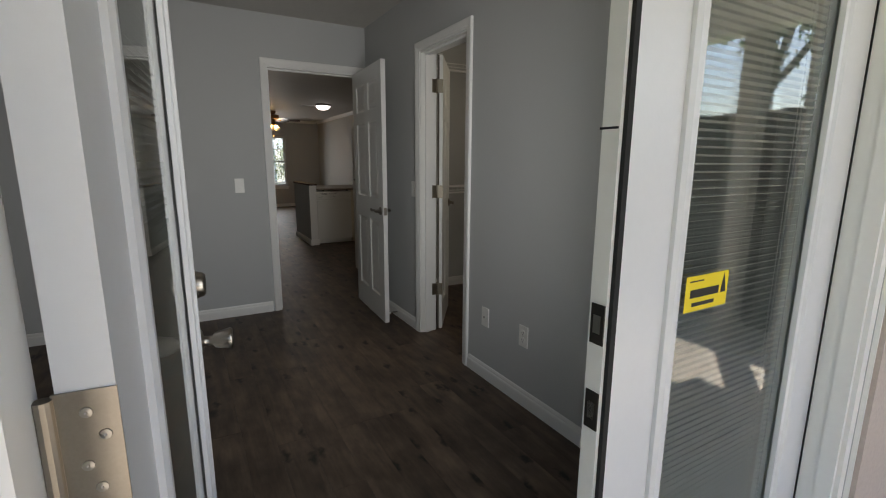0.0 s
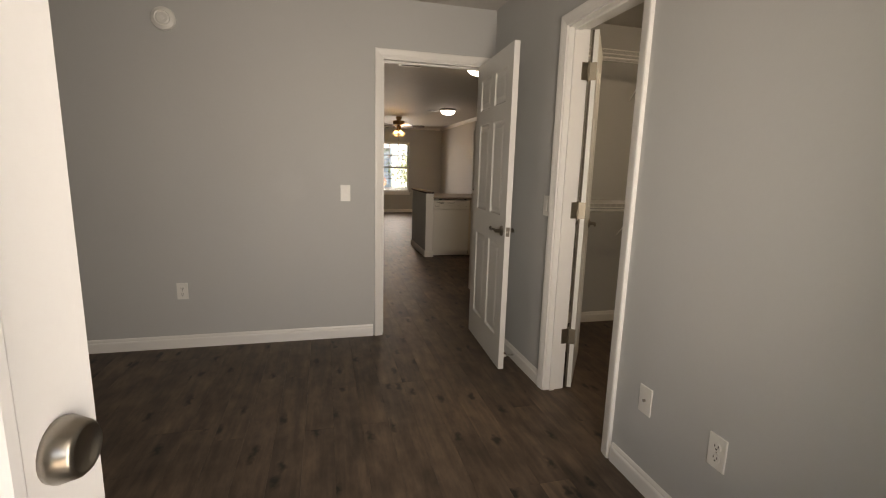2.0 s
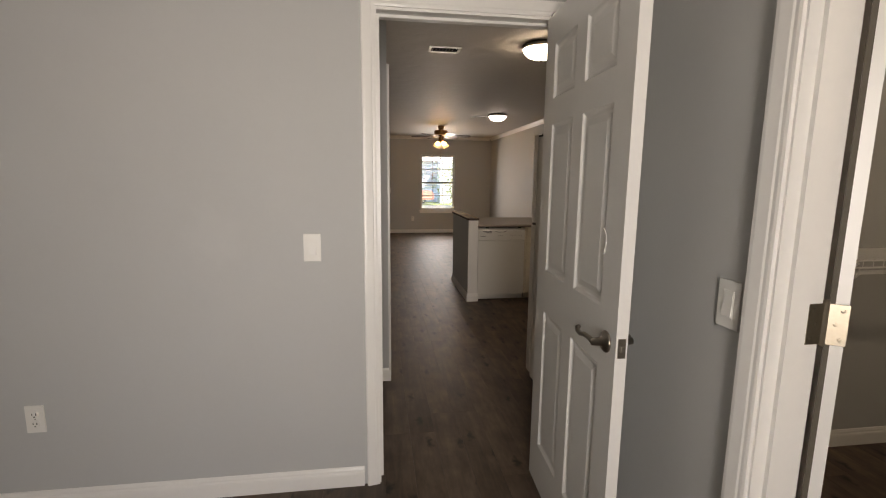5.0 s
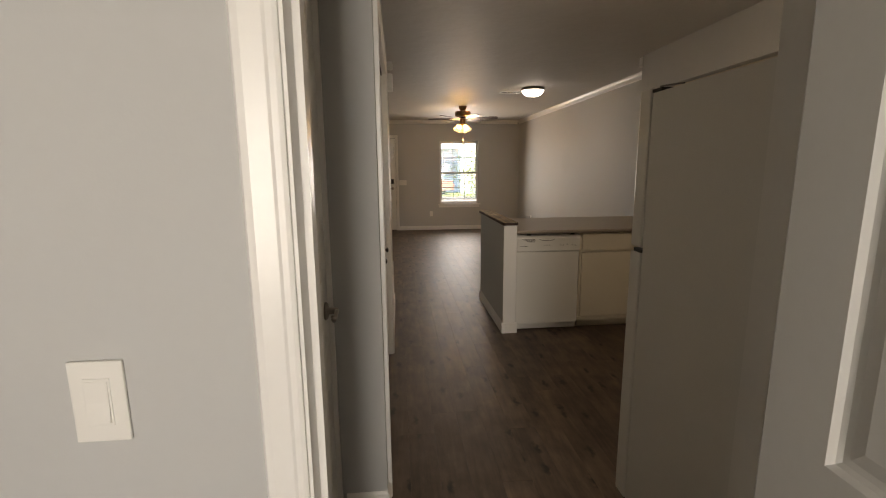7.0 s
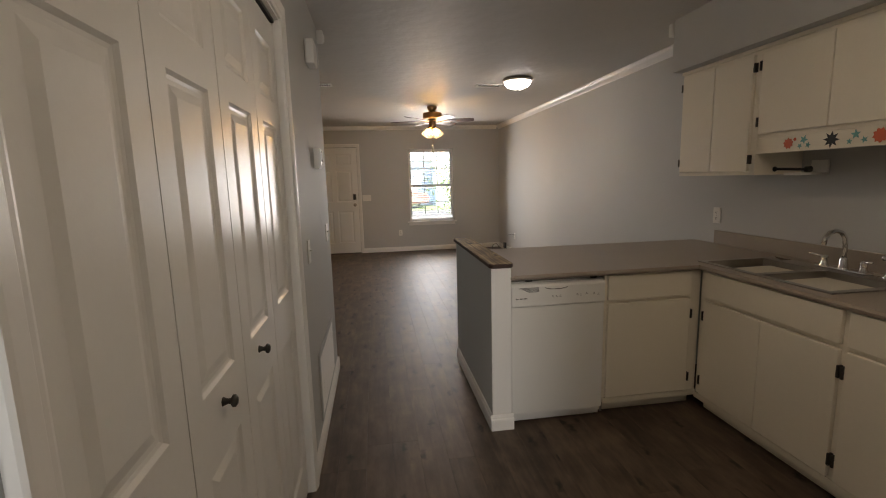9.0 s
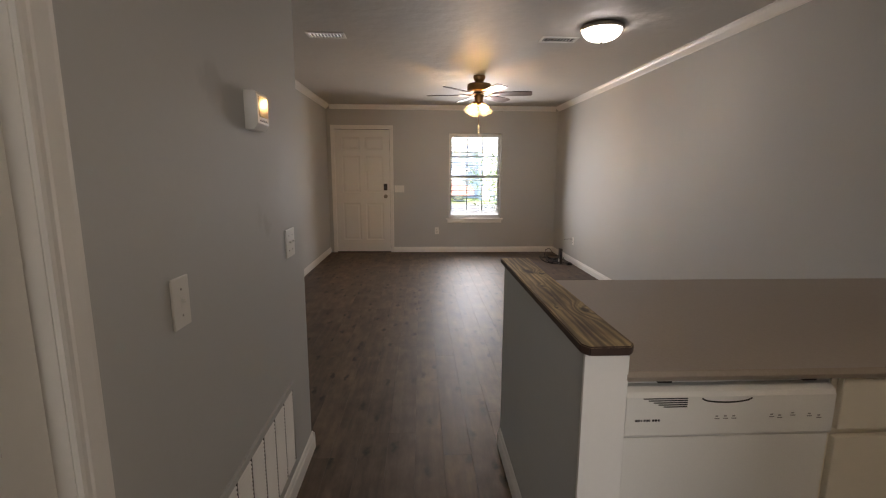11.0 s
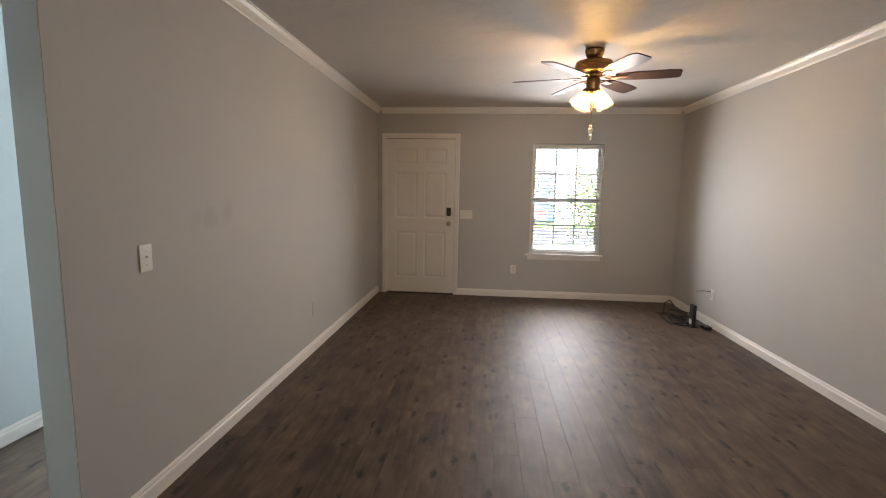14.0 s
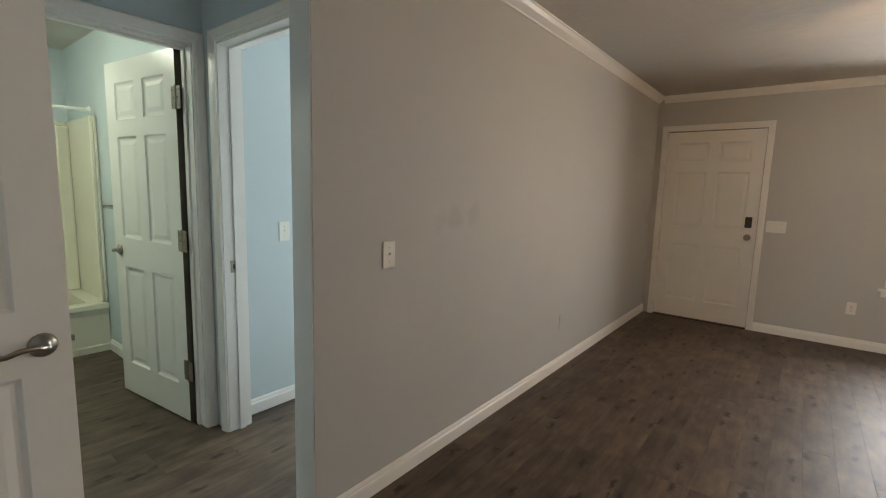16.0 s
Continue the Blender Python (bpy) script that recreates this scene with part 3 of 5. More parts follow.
# ---- large structure ----
wall("wall_bedroom_patio", "x", -2.2, 4.02, 0.52, 0.65, [(0.186, 1.677, 0, 2.08)])
wall("wall_bedroom_west", "y", 0.65, 4.21, -2.2, -2.08)
wall("wall_bedroom_north", "x", -2.2, 3.918, 4.21, 4.33, [(0.992, 1.793, 0, 2.055)])
wall("wall_closet", "y", 0.65, 4.21, 1.84, 1.96, [(2.505, 3.138, 0, 2.05)])
wall("wall_closet_end", "x", 1.96, 3.918, 1.45, 1.57)
wall("wall_east", "y", 0.65, 13.98, 3.918, 4.02)
wall("wall_front", "x", -3.3, 4.02, 13.98, 14.11, [(0.172, 1.117, 0, 2.075), (2.087, 2.977, 0.585, 2.0), (-2.3, -1.1, 0.6, 2.0)])
wall("wall_utility", "y", 4.33, 5.285, 0.77, 0.89, [(4.528, 5.281, 0, 2.055)])
wall("wall_utility_return", "x", 0.18, 1.07, 5.285, 5.345)
wall("wall_utility_west", "y", 4.33, 5.285, 0.06, 0.18)
wall("wall_hall", "y", 5.345, 8.325, 0.95, 1.07, [(5.40, 6.92, 0, 2.06)])
wall("wall_hall_end", "x", 0.18, 0.95, 8.205, 8.325)
wall("wall_hall_closet_back", "y", 5.345, 8.205, 0.18, 0.30)
wall("wall_side_south", "x", -1.04, 0.18, 7.83, 7.95, mat=BLUE)
wall("wall_bath", "y", 7.71, 9.53, -1.16, -1.04, [(8.68, 9.485, 0, 2.055)], mat=BLUE)
wall("wall_side_north", "x", -3.72, -0.045, 9.53, 9.65, [(-0.913, -0.115, 0, 2.055)], mat=BLUE)
wall("wall_living_west", "y", 9.39, 13.98, -0.045, 0.07)
wall("wall_room_nib", "y", 9.65, 10.5, -1.12, -1.0, mat=BLUE)
wall("wall_bath_west", "y", 7.71, 9.53, -3.72, -3.6, mat=BLUE)
wall("wall_bath_south", "x", -3.6, -1.16, 7.71, 7.83, mat=BLUE)
wall("wall_room_west", "y", 9.65, 13.98, -3.3, -3.18, mat=BLUE)
structure("blue_paint_living_wall", boxes((-0.052, -0.046, 9.65, 13.975, 0, 2.435), (-0.05, 0.068, 9.385, 9.3895, 0, 2.435)), LITBLUE, "blue wall end, lightened in colour for missing light", "wall")
structure("wall_soffit", boxes((3.5, 3.897, 4.333, 7.97, 2.095, 2.4395)), WALL, "grey painted soffit above kitchen cabinets", "soffit")
structure("ceiling", boxes((-3.8, 4.05, 0.5, 14.2, 2.44, 2.6)), CEIL, "textured off-white ceiling", "ceiling")
floor = structure("floor", boxes((-3.72, 4.0, 0.5, 14.1, -0.12, -0.012)), SUBFL, "dark brown laminate plank floor", "floor")

for s, p, a, b in (("N", 0.65, -0.158, 2.08), ("E", -2.08, 0.65, 4.21), ("S", 4.21, -2.08, 0.935), ("W", 1.84, -2.448, -0.664), ("W", 1.84, -4.21, -3.195),
                   ("S", 4.21, 1.96, 3.918), ("W", 3.918, -4.21, -1.57), ("N", 1.57, -3.918, -1.96), ("E", 1.96, 3.2, 4.21),
                   ("S", 5.285, 0.905, 1.07), ("E", 1.07, 5.271, 5.357), ("E", 1.07, 6.977, 8.339), ("N", 8.325, -1.084, -0.3),
                   ("N", 4.33, -0.935, -0.905), ("E", 0.89, 4.33, 4.484), ("E", 0.07, 9.39, 13.98), ("S", 13.98, 1.156, 3.918), ("W", 3.918, -13.98, -7.97), ("S", 9.385, -0.05, 0.082),
                   ("E", -1.0, 9.665, 10.5), ("S", 9.53, -2.82, -1.16)):
    baseboard(s, p, a, b)

CROWN = [(0, 0), (0, -0.062), (-0.006, -0.062), (-0.009, -0.054), (-0.02, -0.044), (-0.034, -0.03), (-0.044, -0.012), (-0.05, -0.009), (-0.05, 0)]
for s, p, a, b in (("E", 0.07, 9.39, 13.98), ("S", 13.98, 0.127, 3.861), ("W", 3.918, -13.98, -7.97)):
    ob = structure("crown_moulding", prism([(u * 1.15, v * 1.15 + H - 0.0005) for u, v in CROWN], "x", a, b), TRIM, "white painted crown moulding", "trim")
    ob.matrix_basis = facing(s, p)

# door openings: jambs and casings
jamb("x", 0.186, 1.677, 0.522, 0.65, 2.08, stop=0.2, t=0.028)
casing("N", 0.65, -1.677, -0.186, 2.08)
casing("S", 0.52, 0.186, 1.677, 2.08, name="exterior_trim", wide=1.1)
jamb("x", 0.992, 1.793, 4.21, 4.33, 2.055, stop=0.55)
casing("S", 4.21, 1.005, 1.78, 2.048)
casing("N", 4.33, -1.78, -1.005, 2.048)
jamb("y", 2.505, 3.138, 1.84, 1.96, 2.05, stop=0.4)
casing("W", 1.84, -3.126, -2.517, 2.042)
casing("E", 1.96, 2.517, 3.126, 2.042)
jamb("y", 4.528, 5.281, 0.77, 0.89, 2.055, stop=0.4)
casing("E", 0.89, 4.541, 5.281, 2.048, only="left")
jamb("y", 5.40, 6.92, 0.95, 1.07, 2.06, stop=0.3)
casing("E", 1.07, 5.415, 6.905, 2.05)
jamb("y", 8.68, 9.485, -1.16, -1.04, 2.055, stop=0.4)
casing("E", -1.04, 8.695, 9.472, 2.048)
jamb("x", -0.913, -0.115, 9.53, 9.65, 2.055, stop=0.6)
casing("S", 9.53, -0.9, -0.128, 2.048)
casing("N", 9.65, 0.128, 0.9, 2.048)
jamb("x", 0.172, 1.117, 13.98, 14.11, 2.075, stop=0.55)
casing("S", 13.98, 0.190, 1.099, 2.06)


# ---- doors ----
def hinge_pair(parent, x, y, z, turn_a, turn_b):
    h = part("hinge", lathe([(0, -0.05), (0.0062, -0.05), (0.0062, 0.05), (0.004, 0.055), (0, 0.055)], 10), HINGEM, parent, "satin nickel hinge", m=pose(x, y, z))
    for turn in (turn_a, turn_b):
        pl = boxes((0.004, 0.042, -0.0012, 0.0012, -0.046, 0.046), bevel=0.001)
        for k in range(3):
            for f in (-1, 1):
                bm_lathe(pl, [(0.0045, 0.0012), (0.004, 0.0022), (0, 0.0026)], 8, pose(0.03 if k != 1 else 0.02, 0, (k - 1) * 0.032, 90 * f))
        part("hinge_plate", pl, HINGEM, h, m=pose(0, 0, 0, 0, 0, turn))


bedroom_door = panel_door("door_1", pose(1.712, 4.203, 0.006, 0, 0, -93.1), 0.768, 2.026, "white six-panel interior door standing open", lever=0.905, hinges=False)
for z in (0.25, 1.03, 1.80):
    hinge_pair(bedroom_door, 0.0, 0.042, z, -90, 20)
part("scuff_mark", tube([(0.655, -0.0015, 1.16), (0.668, -0.0015, 1.19), (0.663, -0.0015, 1.22), (0.648, -0.0015, 1.235)], 0.0016, 5), PLAST, bedroom_door)
# dark brown that stands for the shade between hinge edge and jamb
HINGESHADE = material("hinge_shade_brown", (0.10, 0.085, 0.065), 0.7, grain=0.2)
closet_door = panel_door("door_2", pose(2.006, 3.100, 0.012, 0, 0, 55), 0.60, 2.02, "white narrow panel closet door standing open", lever=0.94, hinges=False, stile=0.1, mid=0.08)
for z in (0.32, 1.065, 1.81):
    hinge_pair(closet_door, -0.003, 0.0395, z, -90, 125)
part("hinge_shade_strip", boxes((-0.0015, -0.0002, 0.024, 0.035, 0.0, 2.02)), HINGESHADE, closet_door, "dark strip painted for the shade at the hinge edge")
panel_door("door_3", pose(0.872, 4.55, 0.012, 0, 0, 90), 0.715, 2.03, "white six-panel utility door, closed", lever=0.885, hinges=False)
bath_door = panel_door("door_4", pose(-1.157, 9.468, 0.012, 0, 0, 186.8), 0.765, 2.03, "white six-panel bathroom door standing open", lever=0.92, hinges=False)
for z in (0.30, 1.03, 1.78):
    add_hinge(bath_door, -0.004, 0.0365, z, 180, 1.15)
# here the shade colour covers the full edge thickness
part("hinge_shade_strip", boxes((-0.0015, -0.0002, 0.0, 0.035, 0.0, 2.03)), HINGESHADE, bath_door, "dark strip painted for the shade at the hinge edge")
panel_door("door_5", pose(-0.118, 8.005, 0.012, 0, 0, 90), 0.715, 2.03, "white six-panel door standing open in the side hall", lever=0.90, hinges=False)
front_door = panel_door("door_6", pose(0.195, 13.995, 0.014, 0, 0, 0), 0.9, 2.035, "off-white six-panel front door, closed", hinges=False, t=0.044)
for z in (0.25, 1.02, 1.80):
    part("hinge", lathe([(0, -0.05), (0.007, -0.05), (0.007, 0.05), (0, 0.05)], 10, pose(-0.004, -0.006, z)), TRIM, front_door)
lock = part("deadbolt_keypad", boxes((0.796, 0.856, -0.03, 0.0, 1.04, 1.15), bevel=0.008), DARKMET, front_door, "dark bronze keypad deadbolt")
# strip also darkens the reveal gap, in place of its shade
part("weatherstrip", boxes((0.9006, 0.9035, 0.001, 0.012, 0.0, 2.035), (0.0, 0.9035, 0.001, 0.012, 2.0355, 2.0405)), RUBBER, front_door, "dark weatherstrip along the door edge, also standing for the shaded gap")
part("thumb_turn", boxes((0.818, 0.834, -0.046, -0.03, 1.06, 1.09), bevel=0.004), BLACK, lock)
knob = part("door_knob", lathe([(0, 0), (0.032, 0), (0.032, 0.005), (0.012, 0.010), (0.012, 0.03), (0.026, 0.04), (0.029, 0.055), (0.02, 0.066), (0, 0.068)], 20, pose(0.826, 0, 0.94, 90)), NICKEL, front_door, "round nickel door knob", True)
solid("door_threshold", boxes((0.192, 1.097, 13.955, 14.1, 0.0, 0.013), bevel=0.004), DARKMET, "dark worn front door threshold strip", "threshold")


def folding_leaf(y0, w, flip):
    d = thing("closet_door_leaf", pose(1.045, y0, 0.018, 0, 0, 90), "white panelled bifold closet door leaf, closed", "bifold door", "hall closet bifold leaves")
    part("leaf", panel_leaf(w, 2.0, t=0.032, cols=1, stile=0.075, rows=((0.16, 0.80), (0.97, 1.63), (1.72, 1.93))), DOORW, d)
    if flip is not None:
        k = part("knob", lathe([(0, 0), (0.011, 0), (0.009, 0.004), (0.006, 0.012), (0.008, 0.018), (0.0145, 0.022), (0.0145, 0.028), (0.009, 0.032), (0, 0.033)], 14, pose(w * flip, 0, 0.90, 90)), DARKMET, d, "dark bronze knob", True)
    return d


for i, f in enumerate((None, 0.5, 0.4, None)):
    folding_leaf(5.421 + i * 0.37, 0.366, f)
structure("track", boxes((1.005, 1.052, 5.418, 6.902, 2.03, 2.042)), DARKMET, "bifold door track", "track")


# ---- patio doors ----
def patio_leaf(name, m, label):
    """A glazed leaf with a blind between its two panes: x 0..w from the hinge, y 0..t, outside at y 0 on the left leaf."""
    w, t, z0, z1 = 0.735, 0.045, 0.02, 2.045
    sx0, sx1, gz0, gz1 = 0.118, w - 0.118, 0.27, 1.91
    d = thing(name, m, label, "patio door")
    d["kind"] = "structure"
    fr = part("leaf_frame", boxes((0, sx0, 0, t, z0, z1), (sx1, w, 0, t, z0, z1), (sx0, sx1, 0, t, z0, gz0), (sx0, sx1, 0, t, gz1, z1)), PATIOW, d)
    for y, s in ((0.0, -1), (t, 1)):
        bm = bmesh.new()
        rings = []
        for o, dep in ((-0.004, 0.0), (-0.004, 0.008), (0.004, 0.013), (0.016, 0.013), (0.022, 0.008), (0.030, 0.006), (0.032, -0.004)):
            rings.append([bm.verts.new((x, y + s * dep, z)) for x, z in ((sx0 + o, gz0 + o), (sx1 - o, gz0 + o), (sx1 - o, gz1 - o), (sx0 + o, gz1 - o))])
        for r, q in zip(rings, rings[1:]):
            for i in range(4):
                bm.faces.new((r[i], r[(i + 1) % 4], q[(i + 1) % 4], q[i]))
        bmesh.ops.recalc_face_normals(bm, faces=bm.faces)
        part("glazing_bead", bm, PATIOW, d)
    for y in (0.007, t - 0.010):
        pane = part("pane", boxes((sx0 + 0.002, sx1 - 0.002, y, y + 0.003, gz0 + 0.002, gz1 - 0.002)), GLASS, d)
        pane.visible_shadow = False
    slat = None
    k, z = 0, gz0 + 0.04
    while z < gz1 - 0.05:
        if slat is None:
            slat = part("slat", prism([(-0.0055, -0.0014), (0.0, 0.0004), (0.0055, 0.0012), (0.0055, 0.0016), (0.0, 0.0008), (-0.0055, -0.001)], "x", sx0 + 0.036, sx1 - 0.036), BLIND, d, m=pose(0, t / 2, z))
        else:
            o = slat.copy()
            scene.collection.objects.link(o)
            o.matrix_basis = pose(0, t / 2, z)
        z += 0.0142
    part("blind_rail", boxes((sx0 + 0.034, sx1 - 0.034, t / 2 - 0.007, t / 2 + 0.007, gz1 - 0.048, gz1 - 0.03)), TRIM, d)
    for x in (sx0 + 0.07, sx0 + 0.085, sx1 - 0.07, sx1 - 0.085):
        part("blind_cord", rods([((x, t / 2 - 0.0075, gz0 + 0.03), (x, t / 2 - 0.0075, gz1 - 0.03), 0.0009)], 5), TRIM, d)
    return d


left_leaf = patio_leaf("door_7", pose(0.273, 0.634, 0.0, 0, 0, 84.3), "white glazed patio door leaf with inner blind, open")
for z in (0.28, 1.03, 1.86):
    hp = part("hinge", boxes((-0.0022, 0.0, -0.001, 0.0475, z - 0.059, z + 0.059)), NICKEL, left_leaf, "satin nickel hinge plate")
    part("knuckle", rods([((-0.004, 0.053, z - 0.056), (-0.004, 0.053, z + 0.056), 0.0075)], 12), NICKEL, hp)
    for dz, dy in ((-0.038, 0.02), (-0.014, 0.028), (0.014, 0.012), (0.038, 0.024)):
        part("screw", lathe([(0.0055, 0), (0.005, 0.0012), (0.0015, 0.0016), (0, 0.0006)], 10, pose(-0.0022, dy, z + dz, 0, -90)), STEEL, hp)
for z, nm in ((0.874, "door_knob"), (1.012, "deadbolt")):
    if nm == "door_knob":
        pr = [(0, 0), (0.033, 0), (0.033, 0.004), (0.026, 0.009), (0.012, 0.012), (0.011, 0.03), (0.018, 0.036), (0.024, 0.062), (0.026, 0.07), (0.022, 0.074), (0, 0.075)]
    else:
        pr = [(0, 0), (0.031, 0), (0.032, 0.006), (0.027, 0.022), (0.023, 0.026), (0.021, 0.024), (0, 0.024)]
    for out, y in ((90, 0.0), (-90, 0.045)):
        part(nm, lathe(pr, 24, pose(0.675, y, z, out)), NICKEL, left_leaf, "satin nickel " + nm.replace("_", " "), True)
right_leaf = patio_leaf("door_8", pose(1.645, 0.650, 0.0, 0, 0, 180), "white glazed patio door leaf with inner blind, closed")
astragal = part("astragal", boxes((0.735, 0.752, 0.006, 0.038, 0.02, 2.045)), TRIM, right_leaf)
part("weatherstrip", boxes((0.735, 0.746, 0.0385, 0.0458, 0.02, 2.045)), RUBBER, right_leaf)
part("weatherstrip", boxes((-0.006, 0.0, 0.037, 0.048, 0.02, 2.045)), RUBBER, right_leaf)
part("joint_line", boxes((0.7515, 0.7525, 0.002, 0.036, 1.339, 1.3425)), RUBBER, right_leaf)
for z in (0.893, 1.04):
    sp = part("strike_plate", boxes((0.752, 0.7545, 0.011, 0.0375, z - 0.033, z + 0.033), bevel=0.0007), DARKMET, right_leaf, "dark metal strike plate")
    part("bolt_hole", boxes((0.7545, 0.7552, 0.017, 0.031, z - 0.015, z + 0.015)), STEEL, sp)
sticker = part("sticker", boxes((0.438, 0.566, 0.0465, 0.0468, 1.033, 1.098)), YELLOW, right_leaf, "yellow paper sticker with black lettering")
for a, b, c, d2 in ((0.466, 0.552, 1.058, 1.073), (0.478, 0.545, 1.042, 1.049), (0.515, 0.556, 1.087, 1.0895)):
    part("print_bar", boxes((a, b, 0.0468, 0.0472, c, d2)), BLACK, sticker)
part("print_mark", prism([(0.444, 1.058), (0.460, 1.058), (0.4575, 1.074), (0.452, 1.094), (0.4465, 1.074)], "y", 0.0468, 0.0472), BLACK, sticker)
solid("patio_threshold", boxes((0.216, 1.647, 0.50, 0.66, -0.008, 0.018), bevel=0.005), STEEL, "aluminium patio door threshold", "threshold")


# ---- kitchen ----
half = solid("half_wall", boxes((2.01, 2.115, 7.262, 8.33, 0, 0.929)), WALL, "grey painted half wall beside the dishwasher", "half wall")
half["kind"] = "structure"
structure("end_board", boxes((2.007, 2.1165, 7.25, 7.2615, 0.0, 0.928)), TRIM, "white painted end board of half wall", "trim")
baseboard("W", 2.01, -8.33, -7.25)
bb = baseboard("S", 7.25, 1.996, 2.128)
cap = bmesh.new()
bm_prism(cap, [(1.997, 7.258), (2.012, 7.236), (2.112, 7.236), (2.129, 7.258), (2.129, 8.37), (1.997, 8.37)], "z", 0.9295, 0.953)
bmesh.ops.recalc_face_normals(cap, faces=cap.faces)
bmesh.ops.bevel(cap, geom=list(cap.edges), offset=0.003, segments=2, affect="EDGES")
cap_ob = solid("wooden_cap", cap, CAPW, "rough knotty pine board with dark edges capping the half wall", "board")
# side faces of the cap take the darker brown
cap_ob.data.materials.append(CAPEDGE)
for poly in cap_ob.data.polygons:
    if abs(poly.normal.z) < 0.4:
        poly.material_index = 1

CT0, CT1 = 0.854, 0.882


def countertop():
    """One L-shaped slab with a cut-out for the sink."""
    xs, ys = (2.114, 3.24, 3.315, 3.80, 3.917), (4.7, 6.555, 7.255, 7.335, 8.2)
    bm = bmesh.new()
    grid = {(i, j): bm.verts.new((x, y, CT1)) for i, x in enumerate(xs) for j, y in enumerate(ys)}
    for i in range(4):
        for j in range(4):
            if (i == 0 and j < 2) or (i == 2 and j in (1, 2)):
                continue
            bm.faces.new((grid[i, j], grid[i + 1, j], grid[i + 1, j + 1], grid[i, j + 1]))
    bmesh.ops.delete(bm, geom=[v for v in bm.verts if not v.link_faces], context="VERTS")
    ret = bmesh.ops.extrude_face_region(bm, geom=list(bm.faces))
    bmesh.ops.translate(bm, vec=(0, 0, CT0 - CT1), verts=[v for v in ret["geom"] if isinstance(v, bmesh.types.BMVert)])
    bmesh.ops.recalc_face_normals(bm, faces=bm.faces)
    return bm


top = thing("countertop", pose(0, 0, 0), "grey-brown laminate countertop running round the corner", "countertop")
part("worktop", countertop(), COUNTER, top)
part("front_edge", prism([(7.255, CT0), (7.251, CT0 + 0.004), (7.247, CT0 + 0.014), (7.247, CT1 - 0.012), (7.252, CT1 - 0.002), (7.255, CT1)], "x", 2.114, 3.232), COUNTER, top)
part("front_edge", prism([(3.24, CT0), (3.236, CT0 + 0.004), (3.232, CT0 + 0.014), (3.232, CT1 - 0.012), (3.237, CT1 - 0.002), (3.24, CT1)], "y", 4.7, 7.251), COUNTER, top)
part("backsplash", boxes((3.896, 3.9165, 4.7, 7.96, CT1 + 0.0005, CT1 + 0.1), bevel=0.003), COUNTER, top)

sink = thing("sink", pose(3.5575, 6.945, CT1), "double-bowl stainless steel kitchen sink", "sink")
rim = bmesh.new()
for a in ((-0.255, 0.255, 0.37, 0.405), (-0.255, 0.255, -0.405, -0.37), (-0.255, -0.225, -0.37, 0.37), (0.15, 0.255, -0.37, 0.37), (-0.225, 0.15, -0.02, 0.02)):
    bm_box(rim, *a, 0.0, 0.006)
part("rim", rim, STEEL, sink)
for a, b in ((-0.37, -0.02), (0.02, 0.37)):
    bw = bmesh.new()
    x0, x1, r, dz = -0.225, 0.15, 0.03, -0.17
    ringt = [bw.verts.new(p) for p in ((x0, a, 0.005), (x1, a, 0.005), (x1, b, 0.005), (x0, b, 0.005))]
    ringm = [bw.verts.new(p) for p in ((x0 + 0.01, a + 0.01, dz + 0.03), (x1 - 0.01, a + 0.01, dz + 0.03), (x1 - 0.01, b - 0.01, dz + 0.03), (x0 + 0.01, b - 0.01, dz + 0.03))]
    ringb = [bw.verts.new(p) for p in ((x0 + r, a + r, dz), (x1 - r, a + r, dz), (x1 - r, b - r, dz), (x0 + r, b - r, dz))]
    for p, q in ((ringt, ringm), (ringm, ringb)):
        for i in range(4):
            bw.faces.new((p[i], p[(i + 1) % 4], q[(i + 1) % 4], q[i]))
    bw.faces.new(ringb)
    bowl = part("bowl", bw, STEEL, sink)
    part("drain", lathe([(0.04, 0.001), (0.04, 0.004), (0.03, 0.003), (0, 0.002)], 16, pose((x0 + x1) / 2, (a + b) / 2, dz)), DARKMET, bowl)
faucet = thing("faucet", pose(3.783, 6.905, CT1 + 0.006), "chrome gooseneck kitchen faucet with two lever handles", "faucet")
part("base_plate", boxes((-0.028, 0.028, -0.13, 0.13, 0, 0.012), bevel=0.005), CHROME, faucet)
part("spout", tube([(0, 0, 0.01), (0, 0, 0.13), (-0.006, 0, 0.17), (-0.03, 0, 0.2), (-0.065, 0, 0.21), (-0.1, 0, 0.2), (-0.125, 0, 0.17), (-0.13, 0, 0.14)], 0.0115, 12), CHROME, faucet, smooth=True)
part("spout_base", lathe([(0.026, 0.01), (0.02, 0.02), (0.017, 0.06), (0.013, 0.07)], 16), CHROME, faucet, smooth=True)
for y in (-0.1, 0.1):
    hb = part("handle_base", lathe([(0.022, 0.01), (0.016, 0.025), (0.014, 0.05), (0.017, 0.056), (0.01, 0.066), (0, 0.067)], 16, pose(0, y, 0)), CHROME, faucet, smooth=True)
    part("handle_lever", tube([(0, y, 0.058), (-0.02, y + (0.03 if y > 0 else -0.03), 0.066), (-0.03, y + (0.06 if y > 0 else -0.06), 0.07)], 0.006, 8), CHROME, hb, smooth=True)

sprayer = thing("side_sprayer", pose(3.783, 6.69, CT1 + 0.006), "chrome side sprayer beside the kitchen faucet", "sprayer")
part("base_ring", lathe([(0, 0), (0.024, 0), (0.024, 0.006), (0.018, 0.016), (0.014, 0.03), (0, 0.03)], 16), CHROME, sprayer, smooth=True)
